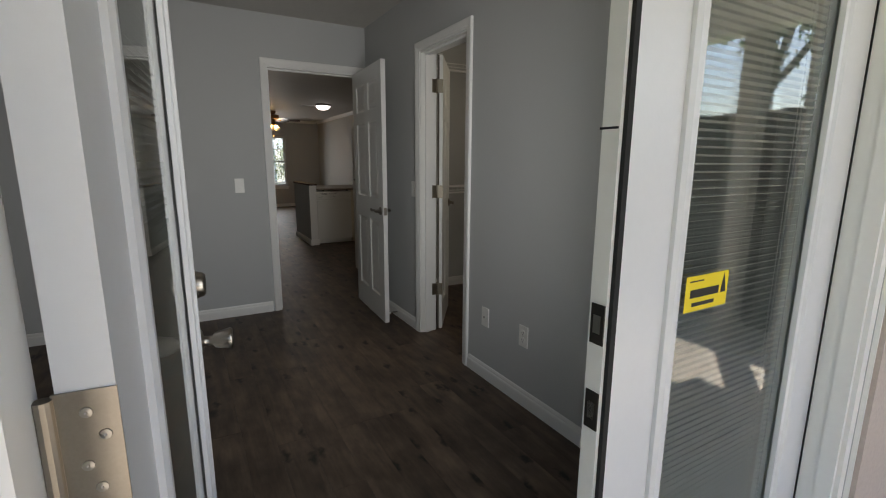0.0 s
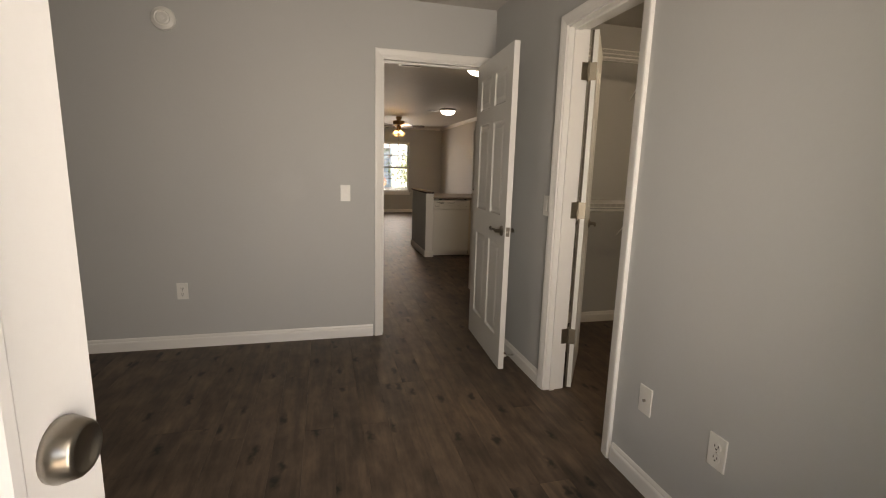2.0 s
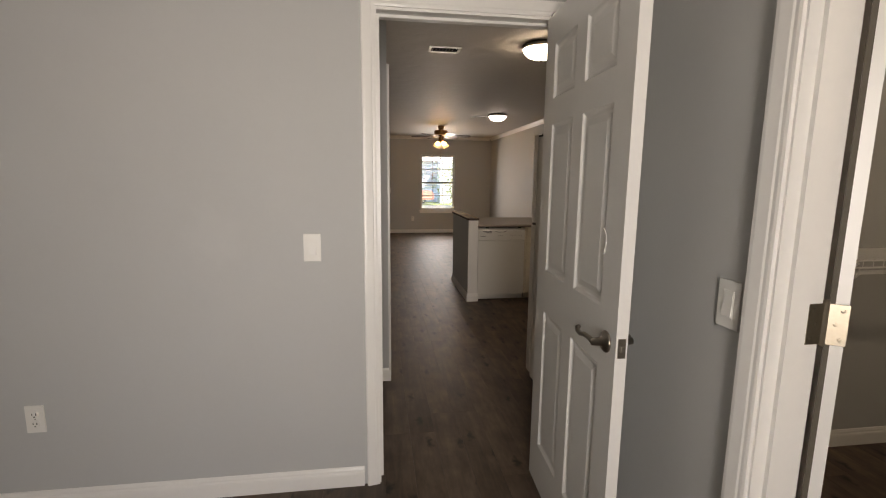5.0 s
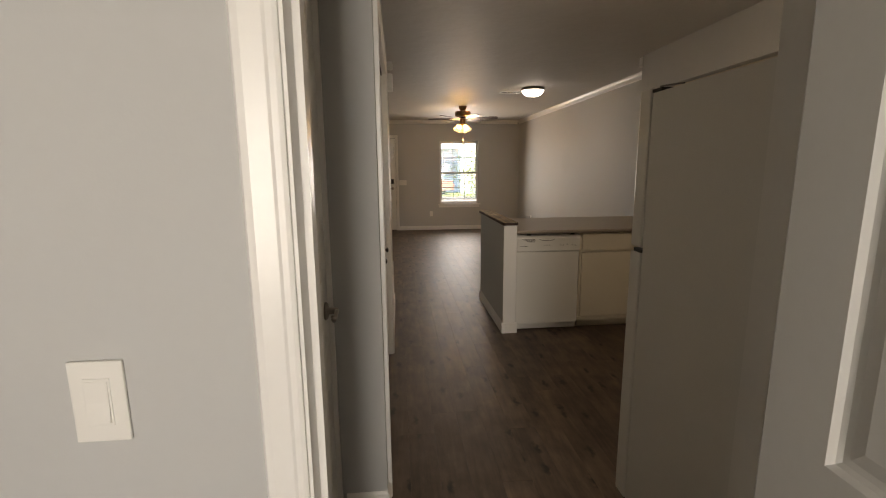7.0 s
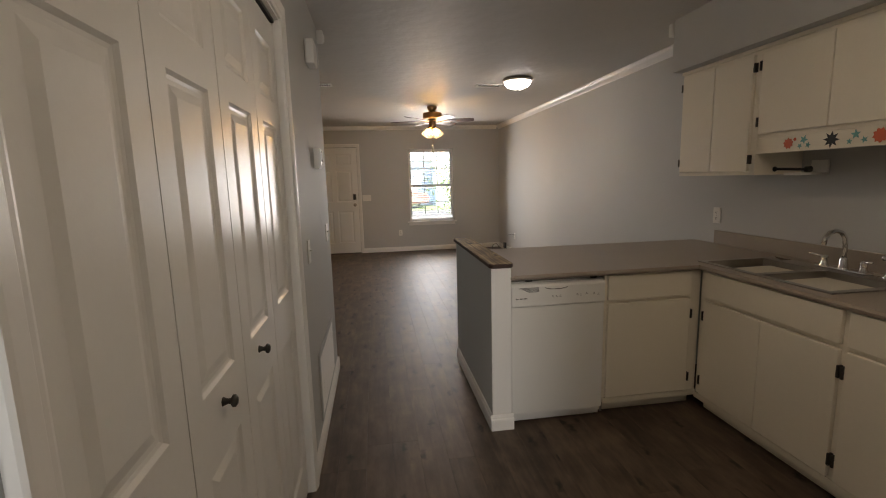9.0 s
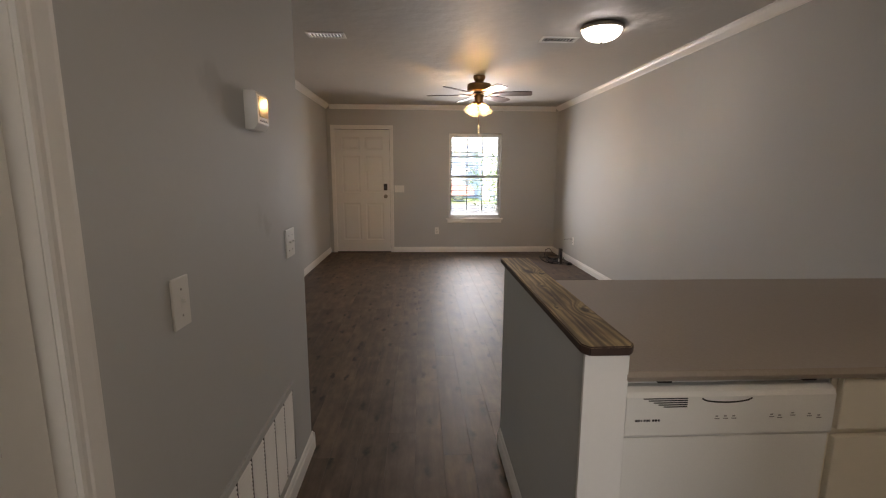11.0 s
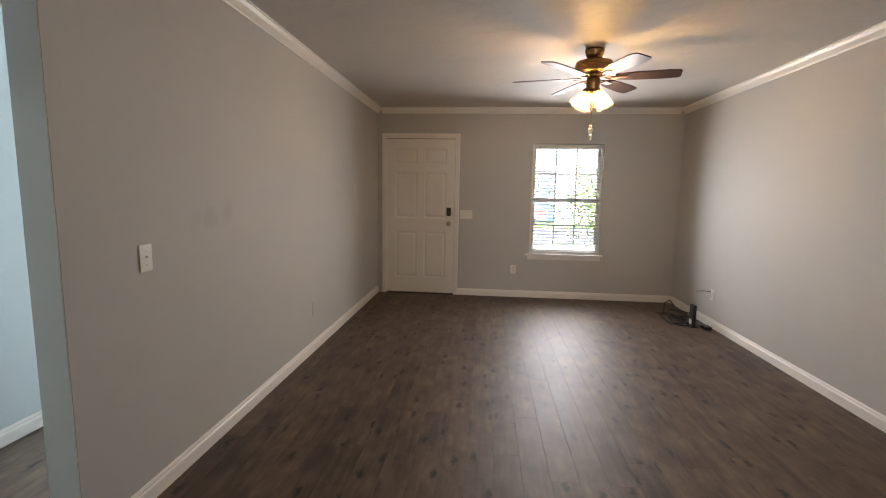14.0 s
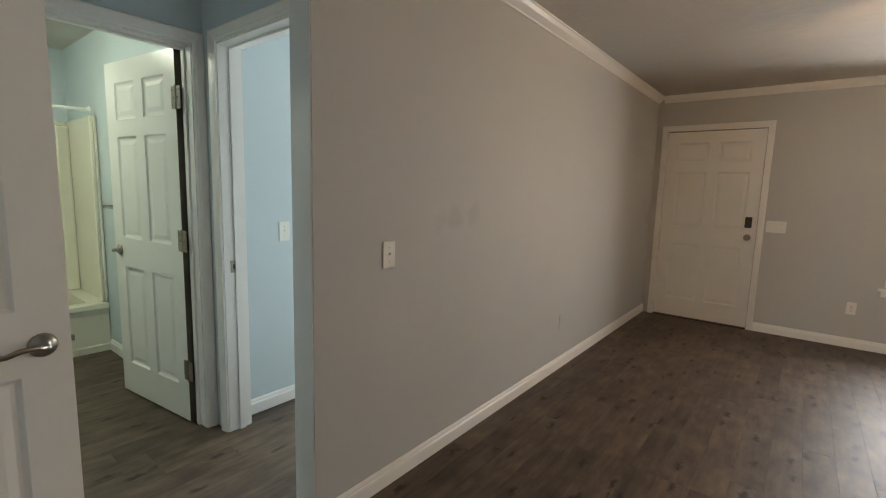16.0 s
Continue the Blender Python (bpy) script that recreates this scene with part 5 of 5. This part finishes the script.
# closet wire shelves
def wire_shelf(z, label):
    s = thing("wire_shelf", pose(1.965, 4.205, z), label, "wire shelf", "closet wire shelves")
    L, D = 1.93, 0.30
    for yy, zz in ((-D, 0), (-D, -0.03), (-0.006, 0)):
        part("rail", rods([((0, yy, zz), (L, yy, zz), 0.0042)], 6), WIRE, s)
    wires = []
    n = 76
    for k in range(n + 1):
        x = L * k / n
        wires += [((x, -0.006, 0.003), (x, -D, 0.003), 0.0018)]
        if k % 2 == 0:
            wires += [((x, -D, 0.003), (x, -D, -0.03), 0.0018)]
    tagged(part("cross_wire", rods(wires, 4), WIRE, s), kind="stuff")
    part("hang_rod", rods([((0, -D + 0.02, -0.055), (L, -D + 0.02, -0.055), 0.009)], 10), WIRE, s)
    for x in (0.42, 1.05, 1.675):
        b = part("bracket", rods([((x, -D + 0.005, -0.012), (x, -0.004, -0.29), 0.005)], 6), WIRE, s)
        part("rod_hook", tube([(x, -D, -0.03), (x, -D - 0.004, -0.055), (x, -D + 0.012, -0.075), (x, -D + 0.03, -0.072), (x, -D + 0.036, -0.056)], 0.005, 6), WIRE, b, smooth=True)
    return s


wire_shelf(1.06, "lower white wire closet shelf with hanging rod")
wire_shelf(2.17, "upper white wire closet shelf with hanging rod")

# modem and cables
md = thing("modem", pose(3.72, 12.9, 0.0), "black upright modem on the floor", "modem")
part("case", boxes((-0.018, 0.018, -0.045, 0.045, 0.008, 0.235), bevel=0.008), BLACK, md)
part("stand", boxes((-0.03, 0.03, -0.055, 0.055, 0.0, 0.01), bevel=0.003), BLACK, md)
part("label", boxes((-0.0206, -0.0202, -0.03, 0.03, 0.03, 0.08)), PLAST, md)
rng = random.Random(4)
cb = thing("cable", pose(3.7, 13.05, 0.0), "tangle of black cables on the floor", "cable")
for k in range(5):
    cx, cy, rr = rng.uniform(-0.1, 0.08), rng.uniform(-0.05, 0.3), rng.uniform(0.07, 0.15)
    p0 = rng.uniform(0, 6)
    part("loop", tube([(cx + rr * math.cos(p0 + q * 0.45), cy + 1.5 * rr * math.sin(p0 + q * 0.45), 0.006 + 0.012 * k * 0.5 + 0.05 * max(0, math.sin(q * 0.7 + k)) * (k % 2)) for q in range(15)], 0.006, 6), BLACK, cb, smooth=True)
part("lead", tube([(0.1, 0.5, 0.05), (0.02, 0.46, 0.14), (-0.06, 0.4, 0.12), (-0.1, 0.3, 0.03), (-0.05, 0.2, 0.01), (0.0, 0.0, 0.008), (0.02, -0.1, 0.01)], 0.006, 6), BLACK, cb, smooth=True)
ad = thing("power_adapter", pose(3.83, 12.82, 0.0), "black power adapter beside the modem", "adapter")
part("case", boxes((-0.035, 0.035, -0.05, 0.05, 0.0, 0.035), bevel=0.006), BLACK, ad)
lead = thing("coax_stub", pose(3.918, 12.98, 0.365), "short grey cable end poking from the wall", "cable")
part("wire", tube([(0, 0, 0), (-0.03, 0.03, 0.0), (-0.07, 0.07, -0.008), (-0.1, 0.1, -0.02)], 0.004, 6), GREYM, lead, smooth=True)

# ---- front window ----
win = thing("window_1", pose(0, 13.98, 0), "white double-hung front window with a sill", "window")
win["kind"] = "structure"
X0, X1, Z0, Z1 = 2.087, 2.977, 0.585, 2.0
part("window_frame", boxes((X0, X0 + 0.02, 0.066, 0.13, Z0, Z1), (X1 - 0.02, X1, 0.066, 0.13, Z0, Z1), (X0 + 0.02, X1 - 0.02, 0.066, 0.13, Z1 - 0.02, Z1), (X0 + 0.02, X1 - 0.02, 0.066, 0.13, Z0, Z0 + 0.02)), TRIM, win)
part("window_sill", boxes((X0 - 0.045, X1 + 0.045, -0.035, 0.0, Z0 - 0.022, Z0 + 0.002), bevel=0.004), TRIM, win)
part("apron", boxes((X0 - 0.02, X1 + 0.02, -0.012, 0.0, Z0 - 0.075, Z0 - 0.022), bevel=0.003), TRIM, win)
zm = (Z0 + Z1) / 2
for z0, z1, y in ((Z0 + 0.02, zm + 0.02, 0.075), (zm - 0.02, Z1 - 0.02, 0.10)):
    s = part("sash", boxes((X0 + 0.02, X0 + 0.055, y, y + 0.022, z0, z1), (X1 - 0.055, X1 - 0.02, y, y + 0.022, z0, z1), (X0 + 0.055, X1 - 0.055, y, y + 0.022, z0, z0 + 0.038), (X0 + 0.055, X1 - 0.055, y, y + 0.022, z1 - 0.038, z1)), TRIM, win)
    pn = part("pane", boxes((X0 + 0.05, X1 - 0.05, y + 0.010, y + 0.013, z0 + 0.03, z1 - 0.03)), WGLASS, s)
    pn.visible_shadow = False
    for f in (1 / 3, 2 / 3):
        xx = X0 + 0.055 + f * (X1 - X0 - 0.11)
        part("muntin", boxes((xx - 0.009, xx + 0.009, y + 0.004, y + 0.009, z0 + 0.038, z1 - 0.038)), TRIM, s)
    part("muntin", boxes((X0 + 0.055, X1 - 0.055, y + 0.0045, y + 0.0085, (z0 + z1) / 2 - 0.009, (z0 + z1) / 2 + 0.009)), TRIM, s)
bl = thing("window_blind", pose(0, 14.018, 0), "white two-inch horizontal blind, slats open", "blind")
part("head_rail", boxes((X0 + 0.022, X1 - 0.022, -0.024, 0.024, Z1 - 0.06, Z1 - 0.022), bevel=0.002), TRIM, bl)
z, first = Z0 + 0.06, None
while z < Z1 - 0.07:
    if first is None:
        first = part("slat", prism([(-0.024, -0.0022), (-0.008, 0.0), (0.008, 0.0), (0.024, -0.0022), (0.024, 0.0008), (0.008, 0.003), (-0.008, 0.003), (-0.024, 0.0008)], "x", X0 + 0.025, X1 - 0.025), BLIND2, bl, m=pose(0, 0, z, 9))
    else:
        o = first.copy()
        scene.collection.objects.link(o)
        o.matrix_basis = pose(0, 0, z, 9 + rng.uniform(-1.0, 1.0))
    z += 0.0425 if z > Z0 + 0.12 else 0.014
part("bottom_rail", boxes((X0 + 0.025, X1 - 0.025, -0.012, 0.012, Z0 + 0.022, Z0 + 0.038), bevel=0.003), TRIM, bl)
for f in (0.17, 0.5, 0.83):
    xx = X0 + f * (X1 - X0)
    part("ladder_cord", rods([((xx, -0.013, Z0 + 0.03), (xx, -0.013, Z1 - 0.04), 0.0009)], 4), TRIM, bl)
part("tilt_wand", rods([((X0 + 0.09, -0.02, Z1 - 0.05), (X0 + 0.09, -0.022, Z1 - 0.62), 0.004)], 6), TRIM, bl)

# side-room window, unseen: added with an area lamp to light the side hall
w2 = thing("window_2", pose(0, 13.98, 0), "white side-room window, added out of view", "window")
w2["kind"] = "structure"
part("window_frame", boxes((-2.3, -2.26, 0.02, 0.11, 0.6, 2.0), (-1.14, -1.1, 0.02, 0.11, 0.6, 2.0), (-2.26, -1.14, 0.02, 0.11, 0.6, 0.64), (-2.26, -1.14, 0.02, 0.11, 1.96, 2.0)), TRIM, w2)
wl = bpy.data.lights.new("side_room_fill_light", "AREA")
wl.shape, wl.size, wl.size_y, wl.energy, wl.color = "RECTANGLE", 1.1, 1.3, ROOM_W, (0.80, 0.92, 1.0)
wlo = new("side_room_fill_light", wl)
wlo.matrix_world = look((-1.7, 13.97, 1.3), (-1.7, 10.0, 1.2))

# ---- bathroom ----
tub = thing("bathtub", pose(-3.595, 7.85, 0), "cream acrylic bathtub with surround", "bathtub")
part("apron", prism([(0.775, 0.0), (0.775, 0.05), (0.768, 0.06), (0.768, 0.30), (0.78, 0.35), (0.775, 0.385), (0.755, 0.395), (0.70, 0.395), (0.70, 0.0)], "y", 0.0, 1.675), CREAM, tub)
part("basin", boxes((0.0, 0.70, 0.0, 0.10, 0.0, 0.395), (0.0, 0.70, 1.55, 1.675, 0.0, 0.395), (0.0, 0.08, 0.10, 1.55, 0.0, 0.395), (0.08, 0.70, 0.10, 1.55, 0.0, 0.12)), CREAM, tub)
part("surround", boxes((0.0, 0.02, 0.0, 1.675, 0.396, 1.84), (0.02, 0.775, 1.655, 1.675, 0.396, 1.84), (0.02, 0.775, 0.0, 0.02, 0.396, 1.84), bevel=0.006), CREAM, tub)
part("corner_column", boxes((0.02, 0.11, 1.565, 1.655, 0.396, 1.8), (0.72, 0.775, 1.63, 1.655, 0.396, 1.84), bevel=0.015), CREAM, tub)
for z in (0.8, 1.2):
    part("soap_ledge", boxes((0.02, 0.075, 0.6, 1.5, z, z + 0.025), bevel=0.008), CREAM, tub)
rod = thing("curtain_rod", pose(-2.82, 7.83, 1.872), "white shower curtain rod", "curtain rod")
part("rod", rods([((0, 0.005, 0), (0, 1.655, 0), 0.0135)], 12), TRIM, rod)
part("flange", lathe([(0.03, 0), (0.03, 0.006), (0.016, 0.02)], 16, pose(0, 1.658, 0, 90)), TRIM, rod)
tb = thing("towel_bar", pose(-2.29, 9.53, 1.163), "brushed nickel towel bar", "towel bar")
part("bar", rods([((-0.28, -0.06, 0), (0.28, -0.06, 0), 0.008)], 10), NICKEL, tb)
for x in (-0.28, 0.28):
    part("post", rods([((x, 0, 0), (x, -0.066, 0), 0.012)], 10), NICKEL, tb)

# ---- outdoors ----
structure("ground", boxes((-400, 400, -400, 500, -0.6, -0.14)), GRASS, "green lawn", "ground")
structure("stucco_wall", boxes((-2.2, 0.186, 0.50, 0.5195, -0.139, 2.6), (1.68, 4.02, 0.50, 0.5195, -0.139, 2.6), (0.186, 1.68, 0.50, 0.5195, 2.15, 2.6)), STUCCO, "pinkish stucco outside wall", "wall")
structure("foundation", boxes((-3.8, 4.05, 0.52, 14.15, -0.139, -0.121)), CONC, "concrete foundation", "foundation")
# eaves out of view, sized to keep sun off patio door and front window
structure("roof", boxes((-4.1, 4.4, -1.4, 15.4, 2.61, 2.8)), SHINGLE, "unseen shingled roof, eaves widened to block light", "roof")
structure("wall_outer_west", boxes((-3.95, -3.73, 0.5, 14.11, -0.139, 2.6)), STUCCO, "stucco outside wall", "wall")
# far part is added as a bright reflector for the bedroom
structure("patio_slab", boxes((-2.6, 4.3, -4.6, 0.499, -0.139, -0.03)), CONC, "concrete patio slab, lengthened out of view to bounce light", "patio")
for x, y in ((-1.6, -1.25), (3.93, -0.78), (3.93, -0.36)):
    c = thing("patio_post", pose(x, y, -0.03), "grey square patio post", "post", "patio posts")
    part("shaft", boxes((-0.07, 0.07, -0.07, 0.07, 0.0, 2.23), bevel=0.008), CONC, c)
    part("plinth", boxes((-0.09, 0.09, -0.09, 0.09, 0, 0.12), bevel=0.006), CONC, c)
structure("porch_beam", boxes((3.84, 4.02, -1.4, 0.499, 2.2, 2.609), (-2.2, 3.84, -1.4, -1.2, 2.2, 2.609)), TRIM, "white painted porch beam under the roof edge", "beam")
fence = thing("fence", pose(0, -5.2, -0.14), "dark weathered board fence", "fence")
bmf = boxes((-0.068, 0.068, -0.01, 0.01, 0.03, 1.85))
fb = part("board", bmf, FENCEW, fence, m=pose(-6, 0, 0))
for k in range(1, 100):
    o = fb.copy()
    scene.collection.objects.link(o)
    o.matrix_basis = pose(-6 + k * 0.143, rng.uniform(-0.004, 0.004), rng.uniform(-0.01, 0.01))
fence2 = thing("fence", pose(4.45, -0.2, -0.14, 0, 0, -90), "dark weathered side fence beside the patio", "fence")
for k in range(36):
    o = fb.copy()
    scene.collection.objects.link(o)
    o.parent = fence2
    o.matrix_basis = pose(k * 0.143, rng.uniform(-0.004, 0.004), rng.uniform(-0.01, 0.01))
for z in (0.4, 1.5):
    part("rail", boxes((-0.05, 5.1, 0.012, 0.05, z, z + 0.09)), FENCEW, fence2)
for z in (0.4, 1.5):
    part("rail", boxes((-6.1, 8.3, -0.05, -0.012, z, z + 0.09)), FENCEW, fence)


def tree(x, y, z, h, spread, seed, label, n=1600, leaf=0.12, trunk=0.36):
    r = random.Random(seed)
    t = thing("tree", pose(x, y, z), label, "tree")
    tr = bmesh.new()
    limbs = []

    def limb(p, d, ln, rad, depth):
        q = p + d * ln
        m0 = Matrix.Translation(p) @ d.to_track_quat("Z", "Y").to_matrix().to_4x4()
        bm_lathe(tr, [(rad, 0), (rad * 0.82, ln * 0.5), (rad * 0.62, ln)], 7, m0)
        limbs.append((q, depth))
        if depth < 3:
            for _ in range(3 if depth else 4):
                dd = (d + Vector((r.uniform(-1, 1), r.uniform(-1, 1), r.uniform(-0.1, 0.7))) * 0.85).normalized()
                limb(q, dd, (ln if depth else h * 0.36) * r.uniform(0.55, 0.75), rad * 0.6, depth + 1)
    limb(Vector((0, 0, 0)), Vector((0, 0, 1)), h * trunk, h * 0.015, 0)
    part("trunk", tr, BARK, t, "brown trunk and limbs")
    cr = bmesh.new()
    tips = [q for q, d in limbs if d >= 1]
    for _ in range(n):
        c = r.choice(tips) + Vector((r.gauss(0, 1), r.gauss(0, 1), r.gauss(0, 0.8))) * spread * 0.16
        m0 = Matrix.Translation(c) @ Euler((r.uniform(0, 6), r.uniform(0, 6), r.uniform(0, 6))).to_matrix().to_4x4()
        s = leaf * r.uniform(0.6, 1.3)
        vs = [cr.verts.new(m0 @ Vector(p)) for p in ((-s, 0, 0), (0, -s * 0.45, s * 0.12), (s, 0, 0), (0, s * 0.45, s * 0.12))]
        cr.faces.new(vs)
    part("crown", cr, LEAF, t, "loose green leafy crown")
    return t


tree(9.5, -3.4, -0.14, 7.5, 4.0, 1, "broad leafy green tree behind the fence", 15000, 0.085)
tree(-3.0, -12.0, -0.14, 7.0, 4.0, 2, "leafy green tree far behind the fence", 4000, 0.1)
tree(4.05, 17.6, -0.14, 2.9, 2.2, 3, "leafy green shrub outside the front window", 6500, 0.045, 0.08)
structure("road", boxes((-60, 60, 22.0, 28.0, -0.139, -0.12)), ASPH, "grey asphalt road", "road")
structure("pavement", boxes((-60, 60, 19.6, 20.9, -0.139, -0.1)), CONC, "pale concrete pavement", "pavement")
structure("driveway", boxes((-4, 0.8, 14.6, 22.0, -0.139, -0.11)), CONC, "pale concrete driveway", "driveway")


def house(x, y, w, d, h, ridge, mat, label, gable=None):
    hs = thing("house", pose(x, y, -0.14), label, "house", "houses across the road")
    part("wall", boxes((-w / 2, w / 2, 0, d, 0, h)), mat, hs)
    part("roof", prism([(-0.4, h), (d + 0.4, h), (d / 2, ridge)], "x", -w / 2 - 0.4, w / 2 + 0.4), SHINGLE, hs)
    for k in range(4):
        xx = -w / 2 + (k + 0.5) * w / 4
        wi = part("window", boxes((xx - 0.5, xx + 0.5, -0.05, 0.0, 1.0, 2.1)), TRIM, hs)
        part("pane", boxes((xx - 0.42, xx + 0.42, -0.06, -0.05, 1.08, 2.02)), PALEPANE, wi)
    if gable:
        gx, gw, gz = gable
        part("porch_gable", prism([(gx - gw / 2, 0), (gx + gw / 2, 0), (gx + gw / 2, h), (gx, gz), (gx - gw / 2, h)], "y", -1.6, 1.5), mat, hs, "pale blue pointed porch gable")
        part("porch_door", boxes((gx - 0.45, gx + 0.45, -1.66, -1.601, 0.1, 2.1)), TRIM, hs)
    return hs


house(8.2, 33.0, 9.6, 7, 2.7, 3.6, SIDING, "pale blue-grey house with a pointed porch gable", (-2.1, 2.3, 3.75))
house(-2.6, 34.0, 9.0, 7, 2.5, 3.3, STUCCO, "low beige house across the road")
house(21.0, 34.0, 9.0, 7, 2.6, 3.5, SIDING, "low blue-grey house further along the road")

car = thing("car", pose(2.2, 30.4, -0.14), "red parked car in front of the house", "car")
part("body", prism([(-2.1, 0.3), (2.1, 0.3), (2.15, 0.6), (2.0, 0.82), (1.1, 0.9), (0.5, 1.35), (-1.1, 1.38), (-1.7, 0.95), (-2.1, 0.88)], "y", -0.85, 0.85), REDP, car)
part("side_window", prism([(-1.45, 0.95), (0.95, 0.93), (0.42, 1.29), (-1.05, 1.31)], "y", -0.865, -0.851), SCREEN, car)
for xx in (-1.35, 1.35):
    for yy in (-0.8, 0.66):
        wh = part("wheel", lathe([(0, 0), (0.31, 0), (0.32, 0.03), (0.32, 0.12), (0.31, 0.15), (0, 0.15)], 20, pose(xx, yy + 0.0, 0.32, -90)), BLACK, car)
        part("rim", lathe([(0.2, -0.004), (0.17, -0.01), (0, -0.012)], 16, pose(xx, yy, 0.32, -90)), STEEL, wh)

# ---- floor planks ----
PW, PL = 0.138, 1.215
cache = {}


def plank_mesh(ln):
    k = round(ln, 3)
    if k not in cache:
        bm = bmesh.new()
        c, w, g = 0.0003, PW - 0.0003, 0.0002
        top = [bm.verts.new(p) for p in ((g + c, c, 0), (w - c, c, 0), (w - c, k - 0.0005 - c, 0), (g + c, k - 0.0005 - c, 0))]
        low = [bm.verts.new(p) for p in ((g, 0, -0.0005), (w, 0, -0.0005), (w, k - 0.0005, -0.0005), (g, k - 0.0005, -0.0005))]
        bot = [bm.verts.new(p) for p in ((g, 0, -0.011), (w, 0, -0.011), (w, k - 0.0005, -0.011), (g, k - 0.0005, -0.011))]
        bm.faces.new(top)
        for a, b in ((low, top), (bot, low)):
            for i in range(4):
                bm.faces.new((a[i], a[(i + 1) % 4], b[(i + 1) % 4], b[i]))
        me = bpy.data.meshes.new("plank")
        bm.to_mesh(me)
        bm.free()
        me.materials.append(FLOOR)
        cache[k] = me
    return cache[k]


prng = random.Random(11)
rest_v, rest_f = [], []
count = 0
x = 1.582 - PW * 38
while x < 3.95:
    y = 0.655
    ln = prng.choice((0.3, 0.5, 0.7, 0.9, 1.1, PL))
    while y < 13.97:
        ln = min(ln, 14.0 - y)
        me = plank_mesh(ln)
        near = 0.95 < x + PW / 2 < 2.15 and 3.0 < y < 13.4 or 0.3 < x < 2.0 and 1.2 < y < 3.2 or 0.05 < x < 2.6 and 8.3 < y < 12.5
        if near and count < 300:
            ob = new("plank", me)
            ob.parent = floor
            ob.location = (x, y, 0)
            count += 1
        else:
            n0 = len(rest_v)
            rest_v += [(v.co.x + x, v.co.y + y, v.co.z) for v in me.vertices]
            rest_f += [tuple(i + n0 for i in p.vertices) for p in me.polygons]
        y += ln
        ln = PL
    x += PW
me = bpy.data.meshes.new("planks")
me.from_pydata(rest_v, [], rest_f)
me.materials.append(FLOOR)
ob = new("planks", me)
ob.parent = floor
tagged(ob, kind="stuff")
